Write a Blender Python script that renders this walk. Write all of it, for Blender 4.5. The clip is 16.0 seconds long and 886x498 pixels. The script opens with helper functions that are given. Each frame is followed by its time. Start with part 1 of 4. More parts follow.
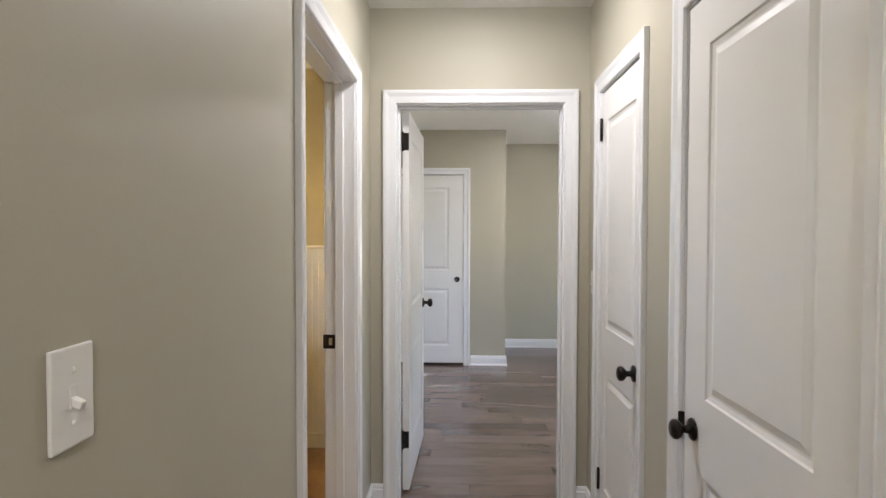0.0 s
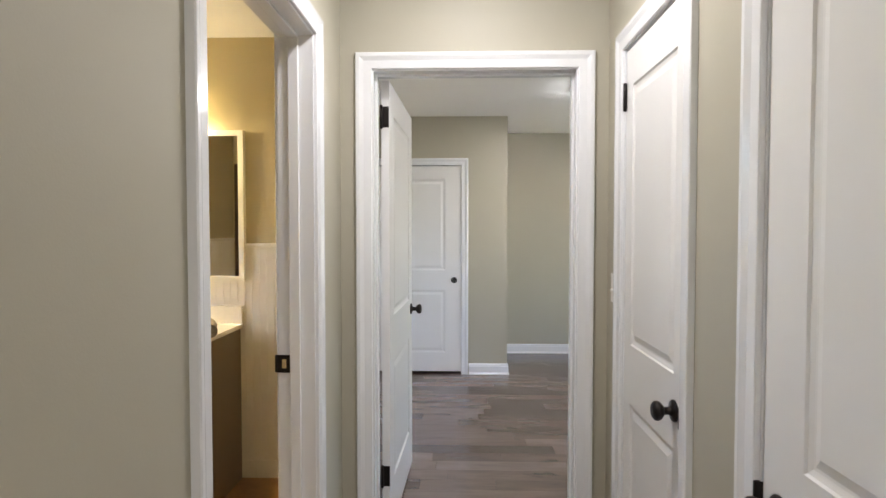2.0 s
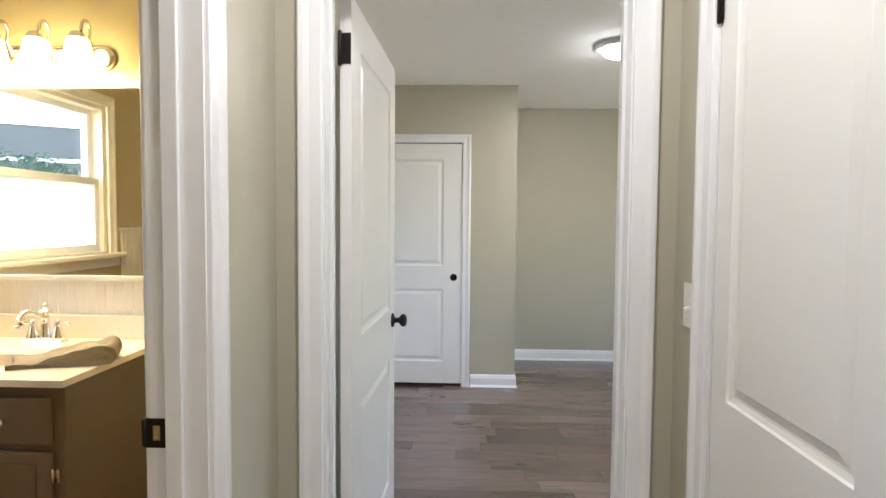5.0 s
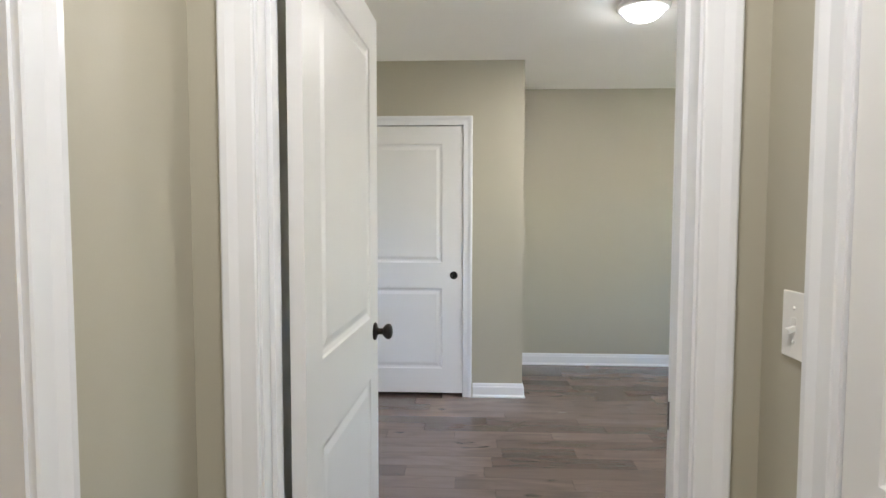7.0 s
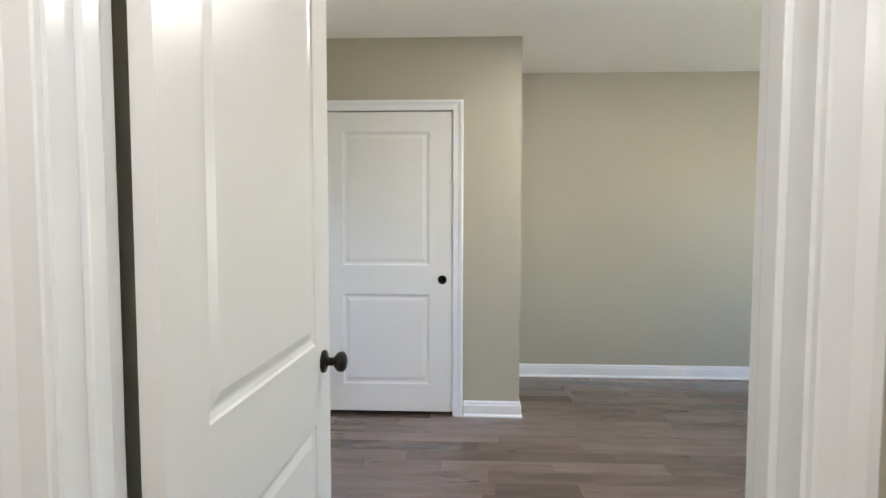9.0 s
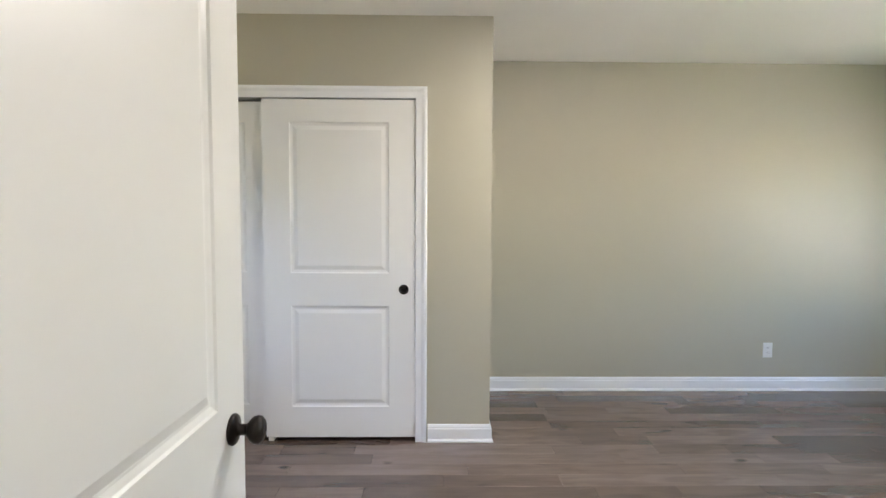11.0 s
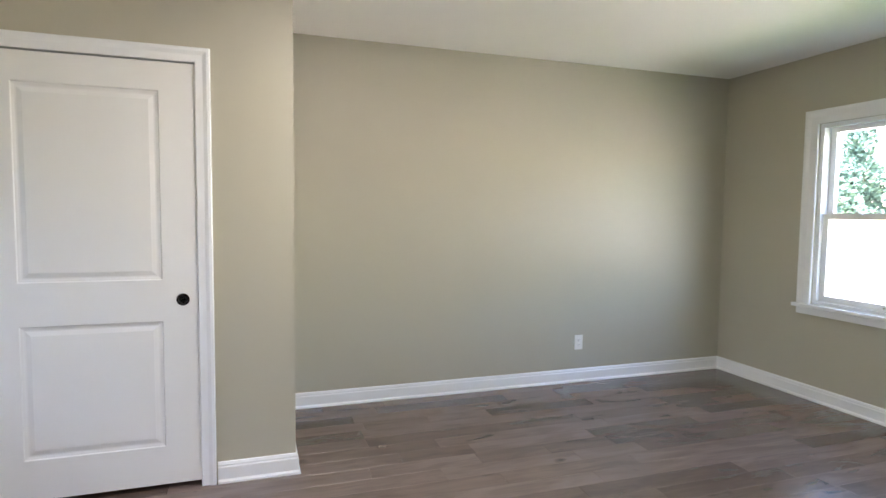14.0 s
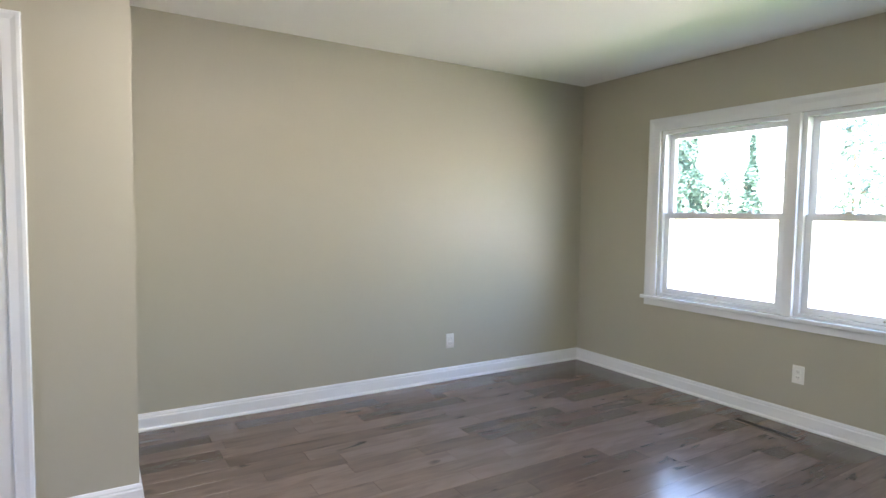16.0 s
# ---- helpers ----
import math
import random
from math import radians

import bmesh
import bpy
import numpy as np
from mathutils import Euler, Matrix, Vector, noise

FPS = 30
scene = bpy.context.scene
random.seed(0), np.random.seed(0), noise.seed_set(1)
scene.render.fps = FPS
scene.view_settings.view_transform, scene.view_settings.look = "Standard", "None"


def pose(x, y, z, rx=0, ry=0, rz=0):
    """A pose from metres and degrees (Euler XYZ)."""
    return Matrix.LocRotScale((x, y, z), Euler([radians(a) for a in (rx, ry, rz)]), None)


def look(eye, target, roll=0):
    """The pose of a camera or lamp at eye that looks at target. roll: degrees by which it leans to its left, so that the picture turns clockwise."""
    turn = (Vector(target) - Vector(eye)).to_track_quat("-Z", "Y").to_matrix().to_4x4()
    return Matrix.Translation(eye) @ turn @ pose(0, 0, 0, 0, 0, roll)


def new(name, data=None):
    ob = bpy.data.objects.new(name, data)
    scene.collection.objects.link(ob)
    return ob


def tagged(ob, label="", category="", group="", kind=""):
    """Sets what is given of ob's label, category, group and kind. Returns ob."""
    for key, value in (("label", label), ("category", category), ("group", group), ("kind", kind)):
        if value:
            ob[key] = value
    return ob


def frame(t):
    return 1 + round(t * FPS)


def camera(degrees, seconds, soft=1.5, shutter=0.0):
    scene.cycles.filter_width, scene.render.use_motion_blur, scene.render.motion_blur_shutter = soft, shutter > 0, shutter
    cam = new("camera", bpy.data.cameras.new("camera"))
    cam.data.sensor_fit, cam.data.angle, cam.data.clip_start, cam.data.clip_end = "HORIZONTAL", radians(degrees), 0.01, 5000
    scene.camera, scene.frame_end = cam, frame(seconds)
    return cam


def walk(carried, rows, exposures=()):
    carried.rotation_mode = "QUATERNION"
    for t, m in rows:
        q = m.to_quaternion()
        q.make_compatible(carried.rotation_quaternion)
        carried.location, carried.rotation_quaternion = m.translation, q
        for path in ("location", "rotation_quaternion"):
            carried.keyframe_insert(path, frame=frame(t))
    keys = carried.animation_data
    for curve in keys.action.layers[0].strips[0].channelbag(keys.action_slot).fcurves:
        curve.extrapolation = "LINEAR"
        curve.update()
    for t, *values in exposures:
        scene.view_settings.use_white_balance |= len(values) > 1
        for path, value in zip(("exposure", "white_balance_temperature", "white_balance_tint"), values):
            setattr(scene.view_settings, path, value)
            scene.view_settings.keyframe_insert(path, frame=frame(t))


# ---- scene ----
cam = camera(76.1, 16.0)
PATH = [
    (0, (-0.02, 0.525, 1.408), (-0.07, 2.524, 1.351), 0.1),
    (0.5, (0.0, 0.659, 1.402), (-0.051, 2.658, 1.343), 0.1),
    (1, (0.02, 0.8, 1.403), (-0.032, 2.798, 1.346), 0.0),
    (1.5, (0.032, 0.926, 1.403), (-0.022, 2.924, 1.343), -0.0),
    (2, (0.036, 1.046, 1.392), (-0.024, 3.044, 1.328), 0.0),
    (2.5, (0.027, 1.178, 1.382), (-0.039, 3.176, 1.319), 0.0),
    (3, (0.012, 1.319, 1.389), (-0.053, 3.317, 1.323), -0.1),
    (3.5, (0.017, 1.444, 1.386), (-0.048, 3.442, 1.315), -0.1),
    (4, (0.033, 1.566, 1.384), (-0.035, 3.563, 1.304), 0.2),
    (4.5, (0.054, 1.703, 1.381), (-0.019, 3.7, 1.292), 0.4),
    (7, (0.084, 2.317, 1.35), (-0.004, 4.312, 1.237), 0.1),
    (7.5, (0.1, 2.428, 1.343), (0.014, 4.423, 1.228), 0.0),
    (8, (0.122, 2.549, 1.346), (0.037, 4.544, 1.225), 0.0),
    (8.5, (0.147, 2.671, 1.341), (0.058, 4.665, 1.223), 0.1),
    (10.8, (0.149, 3.172, 1.378), (0.147, 5.167, 1.243), 0.3),
    (11, (0.151, 3.204, 1.38), (0.186, 5.199, 1.245), 0.3),
    (11.5, (0.184, 3.287, 1.368), (0.313, 5.279, 1.236), 0.4),
    (12, (0.188, 3.373, 1.377), (0.426, 5.354, 1.239), 0.4),
    (12.5, (0.226, 3.448, 1.387), (0.549, 5.416, 1.241), 0.5),
    (13, (0.28, 3.522, 1.366), (0.689, 5.475, 1.229), 0.6),
    (13.5, (0.292, 3.556, 1.333), (0.813, 5.483, 1.211), 0.5),
    (14, (0.303, 3.602, 1.346), (0.935, 5.495, 1.213), 0.6),
    (14.5, (0.303, 3.64, 1.347), (1.047, 5.491, 1.216), 0.7),
    (15, (0.316, 3.669, 1.351), (1.166, 5.475, 1.219), 0.8),
    (15.5, (0.333, 3.693, 1.354), (1.282, 5.448, 1.218), 0.9),
    (16, (0.344, 3.711, 1.327), (1.391, 5.41, 1.203), 0.8),
]
walk(cam, [(t, look(eye, target, roll)) for t, eye, target, roll in PATH], [(0.0, 3.97, 6450, 15), (4.5, 4.12, 6480, 12.5), (8.5, 4.15, 6550, 11.5), (12.5, 4.27, 6780, 14), (16.0, 4.26, 6500, 15)])
SKY, SUN = 0.15, 5.0
HALL_W, HALL_FILL_W, BED_W, BATH_W = 0.74, 1.34, 1.6, 0.72
DOME_GLOW, SHADE_GLOW = 1.6, 1.0

# ---- world and lights ----
world = bpy.data.worlds.new("daylight")
scene.world = world
world.use_nodes = True
wn = world.node_tree.nodes
sky = wn.new("ShaderNodeTexSky")
sky.sky_type = "NISHITA"
sky.sun_disc = False
sky.sun_elevation, sky.sun_rotation = radians(58), radians(215)
sky.dust_density = 1.0
wn["Background"].inputs["Strength"].default_value = SKY
world.node_tree.links.new(sky.outputs[0], wn["Background"].inputs["Color"])


def lamp(name, kind, m, energy, colour, size=0.1):
    data = bpy.data.lights.new(name, kind)
    data.energy, data.color = energy, colour
    if kind == "SUN":
        data.angle = radians(size)
    elif kind == "AREA":
        data.shape, data.size = "DISK", size
    else:
        data.shadow_soft_size = size
    ob = new(name, data)
    ob.matrix_world = m
    return ob


# the sun stands behind the house, high in the south-west
lamp("sun", "SUN", look((-6, -8, 16), (0, 0, 0)), SUN, (1.0, 0.94, 0.84), 0.5)
WHITE_LAMP, WARM_LAMP = (1.0, 0.965, 0.93), (1.0, 0.765, 0.40)
lamp("hall_bulb", "AREA", pose(0.09, 2.70, 2.512), HALL_W, WHITE_LAMP, 0.22)
# added fill behind the viewpoint, brightens the near hall; no known fitting there
lamp("hall_fill_lamp", "AREA", pose(0.09, -0.4, 2.512), HALL_FILL_W, WHITE_LAMP, 0.22)
lamp("bedroom_bulb", "AREA", pose(1.02, 5.47, 2.457), BED_W, (1.0, 0.97, 0.92), 0.22)

# ---- materials ----


def material(name, base=(0.8, 0.8, 0.8), rough=0.5, metal=0.0, bump=0.0, grain=60.0, vary=0.05, spec=0.5, blotch=1.3):
    """A plain surface with fine relief, and grain and blotches in its colour and gloss."""
    mat = bpy.data.materials.new(name)
    mat.use_nodes = True
    nt = mat.node_tree
    n, link = nt.nodes, nt.links.new
    b = n["Principled BSDF"]
    b.inputs["Metallic"].default_value = metal
    b.inputs["Specular IOR Level"].default_value = spec
    co = n.new("ShaderNodeTexCoord")
    big, fine = n.new("ShaderNodeTexNoise"), n.new("ShaderNodeTexNoise")
    big.inputs["Scale"].default_value, big.inputs["Detail"].default_value = blotch, 4
    fine.inputs["Scale"].default_value, fine.inputs["Detail"].default_value = grain, 5
    for t in (big, fine):
        link(co.outputs["Object"], t.inputs["Vector"])
    mix = n.new("ShaderNodeMix")
    mix.data_type = "FLOAT"
    mix.inputs[0].default_value = 0.35
    link(big.outputs["Fac"], mix.inputs[2]), link(fine.outputs["Fac"], mix.inputs[3])
    ramp = n.new("ShaderNodeValToRGB")
    lo, hi = [c * (1 - vary) for c in base], [min(c * (1 + vary), 1) for c in base]
    ramp.color_ramp.elements[0].position, ramp.color_ramp.elements[1].position = 0.3, 0.7
    ramp.color_ramp.elements[0].color, ramp.color_ramp.elements[1].color = (*lo, 1), (*hi, 1)
    link(mix.outputs[0], ramp.inputs[0]), link(ramp.outputs[0], b.inputs["Base Color"])
    rr = n.new("ShaderNodeMapRange")
    rr.inputs["To Min"].default_value, rr.inputs["To Max"].default_value = rough * 0.85, min(rough * 1.15, 1)
    link(mix.outputs[0], rr.inputs["Value"]), link(rr.outputs[0], b.inputs["Roughness"])
    if bump:
        bp = n.new("ShaderNodeBump")
        bp.inputs["Strength"].default_value, bp.inputs["Distance"].default_value = bump, 0.002
        link(fine.outputs["Fac"], bp.inputs["Height"]), link(bp.outputs[0], b.inputs["Normal"])
    return mat


def plank_wood(name):
    """Grey-brown stained hardwood: tone by plank, streaks along the grain, darker cathedral figure and a few knots."""
    mat = bpy.data.materials.new(name)
    mat.use_nodes = True
    nt = mat.node_tree
    n, link = nt.nodes, nt.links.new
    b = n["Principled BSDF"]
    co, info = n.new("ShaderNodeTexCoord"), n.new("ShaderNodeObjectInfo")
    off = n.new("ShaderNodeVectorMath")
    off.operation = "MULTIPLY"
    comb = n.new("ShaderNodeCombineXYZ")
    for i in range(3):
        link(info.outputs["Random"], comb.inputs[i])
    link(comb.outputs[0], off.inputs[0])
    off.inputs[1].default_value = (37.0, 91.0, 53.0)
    add = n.new("ShaderNodeVectorMath")
    link(co.outputs["Object"], add.inputs[0]), link(off.outputs[0], add.inputs[1])

    def noise_tex(scale, stretch, detail, distort=0.0):
        mp = n.new("ShaderNodeMapping")
        mp.inputs["Scale"].default_value = stretch
        link(add.outputs[0], mp.inputs["Vector"])
        t = n.new("ShaderNodeTexNoise")
        t.inputs["Scale"].default_value, t.inputs["Detail"].default_value, t.inputs["Distortion"].default_value = scale, detail, distort
        link(mp.outputs[0], t.inputs["Vector"])
        return t

    streak = noise_tex(9, (0.55, 9, 1), 8, 0.3)
    cloud = noise_tex(3.2, (0.7, 2.6, 1), 3, 0.8)
    knot = noise_tex(5.5, (0.6, 1.7, 1), 2, 0.4)
    tone = n.new("ShaderNodeValToRGB")
    cr = tone.color_ramp
    cr.elements[0].color, cr.elements[1].color = (*FLOOR_DARK, 1), (*FLOOR_LIGHT, 1)
    mid = cr.elements.new(0.5)
    mid.color = (*FLOOR_MID, 1)
    link(info.outputs["Random"], tone.inputs[0])
    base = tone.outputs[0]
    for tex, lo, hi, dark in ((streak, 0.30, 0.72, 0.93), (cloud, 0.34, 0.58, 0.80), (knot, 0.27, 0.33, 0.50)):
        mr = n.new("ShaderNodeMapRange")
        mr.inputs["From Min"].default_value, mr.inputs["From Max"].default_value = lo, hi
        mr.inputs["To Min"].default_value, mr.inputs["To Max"].default_value = dark, 1.08
        link(tex.outputs["Fac"], mr.inputs["Value"])
        mul = n.new("ShaderNodeMix")
        mul.data_type, mul.blend_type = "RGBA", "MULTIPLY"
        mul.inputs[0].default_value = 1.0
        link(base, mul.inputs[6]), link(mr.outputs[0], mul.inputs[7])
        base = mul.outputs[2]
    link(base, b.inputs["Base Color"])
    rr = n.new("ShaderNodeMapRange")
    rr.inputs["To Min"].default_value, rr.inputs["To Max"].default_value = 0.15, 0.24
    b.inputs["Specular IOR Level"].default_value = 1.0
    link(streak.outputs["Fac"], rr.inputs["Value"]), link(rr.outputs[0], b.inputs["Roughness"])
    bp = n.new("ShaderNodeBump")
    bp.inputs["Strength"].default_value, bp.inputs["Distance"].default_value = 0.12, 0.002
    link(streak.outputs["Fac"], bp.inputs["Height"]), link(bp.outputs[0], b.inputs["Normal"])
    return mat


def glass(name, rough=0.0, tint=(1, 1, 1)):
    mat = bpy.data.materials.new(name)
    mat.use_nodes = True
    n, link = mat.node_tree.nodes, mat.node_tree.links.new
    clear, gloss, mix = n.new("ShaderNodeBsdfTransparent"), n.new("ShaderNodeBsdfGlossy"), n.new("ShaderNodeMixShader")
    clear.inputs["Color"].default_value = (*tint, 1)
    gloss.inputs["Roughness"].default_value = rough
    mix.inputs[0].default_value = 0.045
    link(clear.outputs[0], mix.inputs[1]), link(gloss.outputs[0], mix.inputs[2])
    link(mix.outputs[0], n["Material Output"].inputs["Surface"])
    return mat


def glowing(name, colour, strength):
    mat = bpy.data.materials.new(name)
    mat.use_nodes = True
    b = mat.node_tree.nodes["Principled BSDF"]
    b.inputs["Base Color"].default_value = (0.85, 0.85, 0.82, 1)
    b.inputs["Roughness"].default_value = 0.35
    b.inputs["Emission Color"].default_value = (*colour, 1)
    b.inputs["Emission Strength"].default_value = strength
    return mat


FLOOR_DARK, FLOOR_MID, FLOOR_LIGHT = (0.088, 0.060, 0.050), (0.138, 0.097, 0.081), (0.172, 0.124, 0.105)
WALL = material("greige_wall_paint", (0.459, 0.432, 0.346), 0.48, bump=0.10, grain=240, vary=0.02, spec=0.35)
TAN = material("tan_wall_paint", (0.54, 0.455, 0.26), 0.5, bump=0.10, grain=240, vary=0.03, spec=0.4)
CEIL = material("ceiling_paint", (0.86, 0.85, 0.815), 0.9, bump=0.15, grain=200, vary=0.02, spec=0.2)
TRIM = material("white_trim_paint", (0.81, 0.82, 0.835), 0.20, grain=8, vary=0.012)
DOOR = material("white_door_paint", (0.805, 0.80, 0.785), 0.30, grain=8, vary=0.012)
CREAM = material("cream_wainscot_paint", (0.84, 0.80, 0.69), 0.3, bump=0.03, vary=0.02)
BRONZE = material("oil_rubbed_bronze", (0.022, 0.018, 0.016), 0.36, 0.75, bump=0.05, grain=150, vary=0.3, blotch=20)
CHROME = material("chrome", (0.85, 0.83, 0.80), 0.08, 1.0, vary=0.02)
NICKEL = material("brushed_nickel", (0.62, 0.58, 0.52), 0.25, 1.0, vary=0.05)
PLASTIC = material("white_plastic", (0.82, 0.81, 0.78), 0.3, vary=0.02)
# near black that stands for the shade inside slots
SLOT_SHADE = material("slot_shade_black", (0.03, 0.03, 0.03), 0.7, vary=0.1)
MARBLE = material("cultured_marble", (0.87, 0.82, 0.71), 0.22, vary=0.05, blotch=5)
TAUPE = material("taupe_cabinet_paint", (0.190, 0.143, 0.102), 0.42, bump=0.05, grain=100, vary=0.06)
CLAY = material("taupe_glazed_clay", (0.42, 0.37, 0.28), 0.3, vary=0.06)
TOWEL = material("grey_towel_cotton", (0.37, 0.325, 0.26), 0.95, bump=0.9, grain=420, vary=0.12, spec=0.1)
TILE = material("brown_bath_floor", (0.36, 0.195, 0.085), 0.35, bump=0.06, grain=30, vary=0.25, blotch=6)
DARKWOOD = material("dark_stained_wood", (0.055, 0.032, 0.018), 0.3, bump=0.1, grain=50, vary=0.3, blotch=7)
PLANK = plank_wood("grey_brown_hardwood")
UNDER = material("dark_subfloor", (0.03, 0.022, 0.018), 0.8, vary=0.2)
PANE = glass("window_glass")
VENT = material("brown_vent_wood", (0.13, 0.095, 0.078), 0.45, 0.0, vary=0.15)
LAWN = material("lawn_grass", (0.185, 0.165, 0.10), 0.9, bump=0.5, grain=40, vary=0.35, spec=0.1)
GREEN = material("green_lawn_grass", (0.095, 0.15, 0.045), 0.9, bump=0.5, grain=40, vary=0.35, spec=0.1)
DRIVE = material("pale_concrete", (0.56, 0.54, 0.50), 0.85, bump=0.3, grain=30, vary=0.10)
LEAF = material("tree_leaves", (0.062, 0.118, 0.102), 0.6, vary=0.35, grain=9, blotch=2)
BARK = material("tree_bark", (0.12, 0.09, 0.065), 0.9, bump=0.6, grain=25, vary=0.3)
DRYGRASS = material("pale_dry_grass", (0.42, 0.40, 0.24), 0.9, bump=0.4, grain=20, vary=0.2, spec=0.1)
BRICK = material("red_brick", (0.28, 0.115, 0.08), 0.8, bump=0.3, grain=60, vary=0.2)
MORTAR = material("mortar", (0.45, 0.42, 0.38), 0.9, vary=0.1)
SIDING = material("white_siding_paint", (0.72, 0.72, 0.70), 0.5, vary=0.03)
GREYPANE = material("grey_reflecting_pane", (0.05, 0.052, 0.052), 0.35, vary=0.1)
SHINGLE = material("grey_roof_shingle", (0.12, 0.12, 0.125), 0.9, bump=0.4, grain=20, vary=0.25)
DOME_GLASS = glowing("lit_dome_glass", (0.92, 0.96, 1.0), DOME_GLOW)
SHADE_GLASS = glowing("lit_shade_glass", (1.0, 0.80, 0.42), SHADE_GLOW)
FROST = bpy.data.materials.new("frosted_glass")
FROST.use_nodes = True
frost_n = FROST.node_tree.nodes
frost_t = frost_n.new("ShaderNodeBsdfTranslucent")
frost_t.inputs["Color"].default_value = (0.60, 0.61, 0.61, 1)
FROST.node_tree.links.new(frost_t.outputs[0], frost_n["Material Output"].inputs["Surface"])
MIRROR = bpy.data.materials.new("mirror_silver")
MIRROR.use_nodes = True
MIRROR.node_tree.nodes["Principled BSDF"].inputs["Metallic"].default_value = 1.0
MIRROR.node_tree.nodes["Principled BSDF"].inputs["Roughness"].default_value = 0.01
MIRROR.node_tree.nodes["Principled BSDF"].inputs["Base Color"].default_value = (0.86, 0.87, 0.85, 1)

# ---- mesh helpers ----


def box(bm, x0, x1, y0, y1, z0, z1, bevel=0.0):
    """Adds a box to bm, with its edges rounded if asked."""
    v = [bm.verts.new((x, y, z)) for x in (x0, x1) for y in (y0, y1) for z in (z0, z1)]
    faces = [bm.faces.new([v[i] for i in q]) for q in ((0, 1, 3, 2), (4, 6, 7, 5), (0, 4, 5, 1), (2, 3, 7, 6), (0, 2, 6, 4), (1, 5, 7, 3))]
    if bevel:
        bmesh.ops.bevel(bm, geom=list({e for f in faces for e in f.edges}), offset=bevel, segments=2, affect="EDGES", profile=0.6)
    return bm


def a_box(x0, x1, y0, y1, z0, z1, bevel=0.0):
    return box(bmesh.new(), x0, x1, y0, y1, z0, z1, bevel)


def turned(profile, steps=24, axis="z", bm=None, at=(0, 0, 0), cap=True):
    """Turns a profile of (radius, height) round an axis."""
    bm = bm or bmesh.new()
    rings = []
    for r, h in profile:
        ring = []
        for i in range(steps):
            a = 2 * math.pi * i / steps
            p = (r * math.cos(a), r * math.sin(a), h)
            if axis == "y":
                p = (p[0], -p[2], p[1])
            ring.append(bm.verts.new(Vector(p) + Vector(at)))
        rings.append(ring)
    for a, b in zip(rings, rings[1:]):
        for i in range(steps):
            bm.faces.new((a[i], a[(i + 1) % steps], b[(i + 1) % steps], b[i])).smooth = True
    if cap:
        bm.faces.new(rings[0][::-1]), bm.faces.new(rings[-1])
    return bm


def tube(points, radius, steps=10, bm=None):
    """A round tube along points."""
    bm = bm or bmesh.new()
    pts, rings = [Vector(p) for p in points], []
    up = Vector((0.13, 0.31, 0.94))
    for i, p in enumerate(pts):
        d = (pts[min(i + 1, len(pts) - 1)] - pts[max(i - 1, 0)]).normalized()
        u = d.cross(up).normalized()
        w = d.cross(u)
        r = radius[i] if isinstance(radius, (list, tuple)) else radius
        rings.append([bm.verts.new(p + r * (math.cos(2 * math.pi * k / steps) * u + math.sin(2 * math.pi * k / steps) * w)) for k in range(steps)])
    for a, b in zip(rings, rings[1:]):
        for i in range(steps):
            bm.faces.new((a[i], a[(i + 1) % steps], b[(i + 1) % steps], b[i])).smooth = True
    bm.faces.new(rings[0][::-1]), bm.faces.new(rings[-1])
    return bm


def part(name, bm, mat, parent=None, label="", at=None):
    """Links a bmesh as one mesh object under a thing or a part."""
    bmesh.ops.recalc_face_normals(bm, faces=bm.faces[:])
    me = bpy.data.meshes.new(name)
    bm.to_mesh(me)
    bm.free()
    me.materials.append(mat)
    ob = new(name, me)
    ob.parent = parent
    if at is not None:
        ob.matrix_basis = at
    return tagged(ob, label)


def thing(name, m, label, category, group="", kind=""):
    ob = new(name)
    ob.matrix_world = m
    return tagged(ob, label, category, group, kind)


def structure(name, bm, mat, label, category):
    return tagged(part(name, bm, mat), label, category, kind="structure")


def wall_mesh(axis, d0, d1, a0, a1, z0, z1, holes=()):
    """A wall from d0 to d1 thick along axis, from a0 to a1 long, with rectangular holes (a0, a1, z0, z1) right through it."""
    bm = bmesh.new()
    cut_a = sorted({a0, a1, *(h[0] for h in holes), *(h[1] for h in holes)})
    cut_z = sorted({z0, z1, *(h[2] for h in holes), *(h[3] for h in holes)})
    cut_a, cut_z = [a for a in cut_a if a0 <= a <= a1], [z for z in cut_z if z0 <= z <= z1]

    def solid(i, j):
        if not (0 <= i < len(cut_a) - 1 and 0 <= j < len(cut_z) - 1):
            return False
        a, z = (cut_a[i] + cut_a[i + 1]) / 2, (cut_z[j] + cut_z[j + 1]) / 2
        return not any(h[0] < a < h[1] and h[2] < z < h[3] for h in holes)

    def vert(d, a, z):
        return bm.verts.new((d, a, z) if axis == "x" else (a, d, z))

    for i in range(len(cut_a) - 1):
        for j in range(len(cut_z) - 1):
            if not solid(i, j):
                continue
            p, q, r, s = cut_a[i], cut_a[i + 1], cut_z[j], cut_z[j + 1]
            for d in (d0, d1):
                bm.faces.new([vert(d, p, r), vert(d, q, r), vert(d, q, s), vert(d, p, s)])
            for di, dj, e in ((-1, 0, ((p, r), (p, s))), (1, 0, ((q, r), (q, s))), (0, -1, ((p, r), (q, r))), (0, 1, ((p, s), (q, s)))):
                if not solid(i + di, j + dj):
                    bm.faces.new([vert(d0, *e[0]), vert(d1, *e[0]), vert(d1, *e[1]), vert(d0, *e[1])])
    bmesh.ops.remove_doubles(bm, verts=bm.verts[:], dist=1e-5)
    return bm


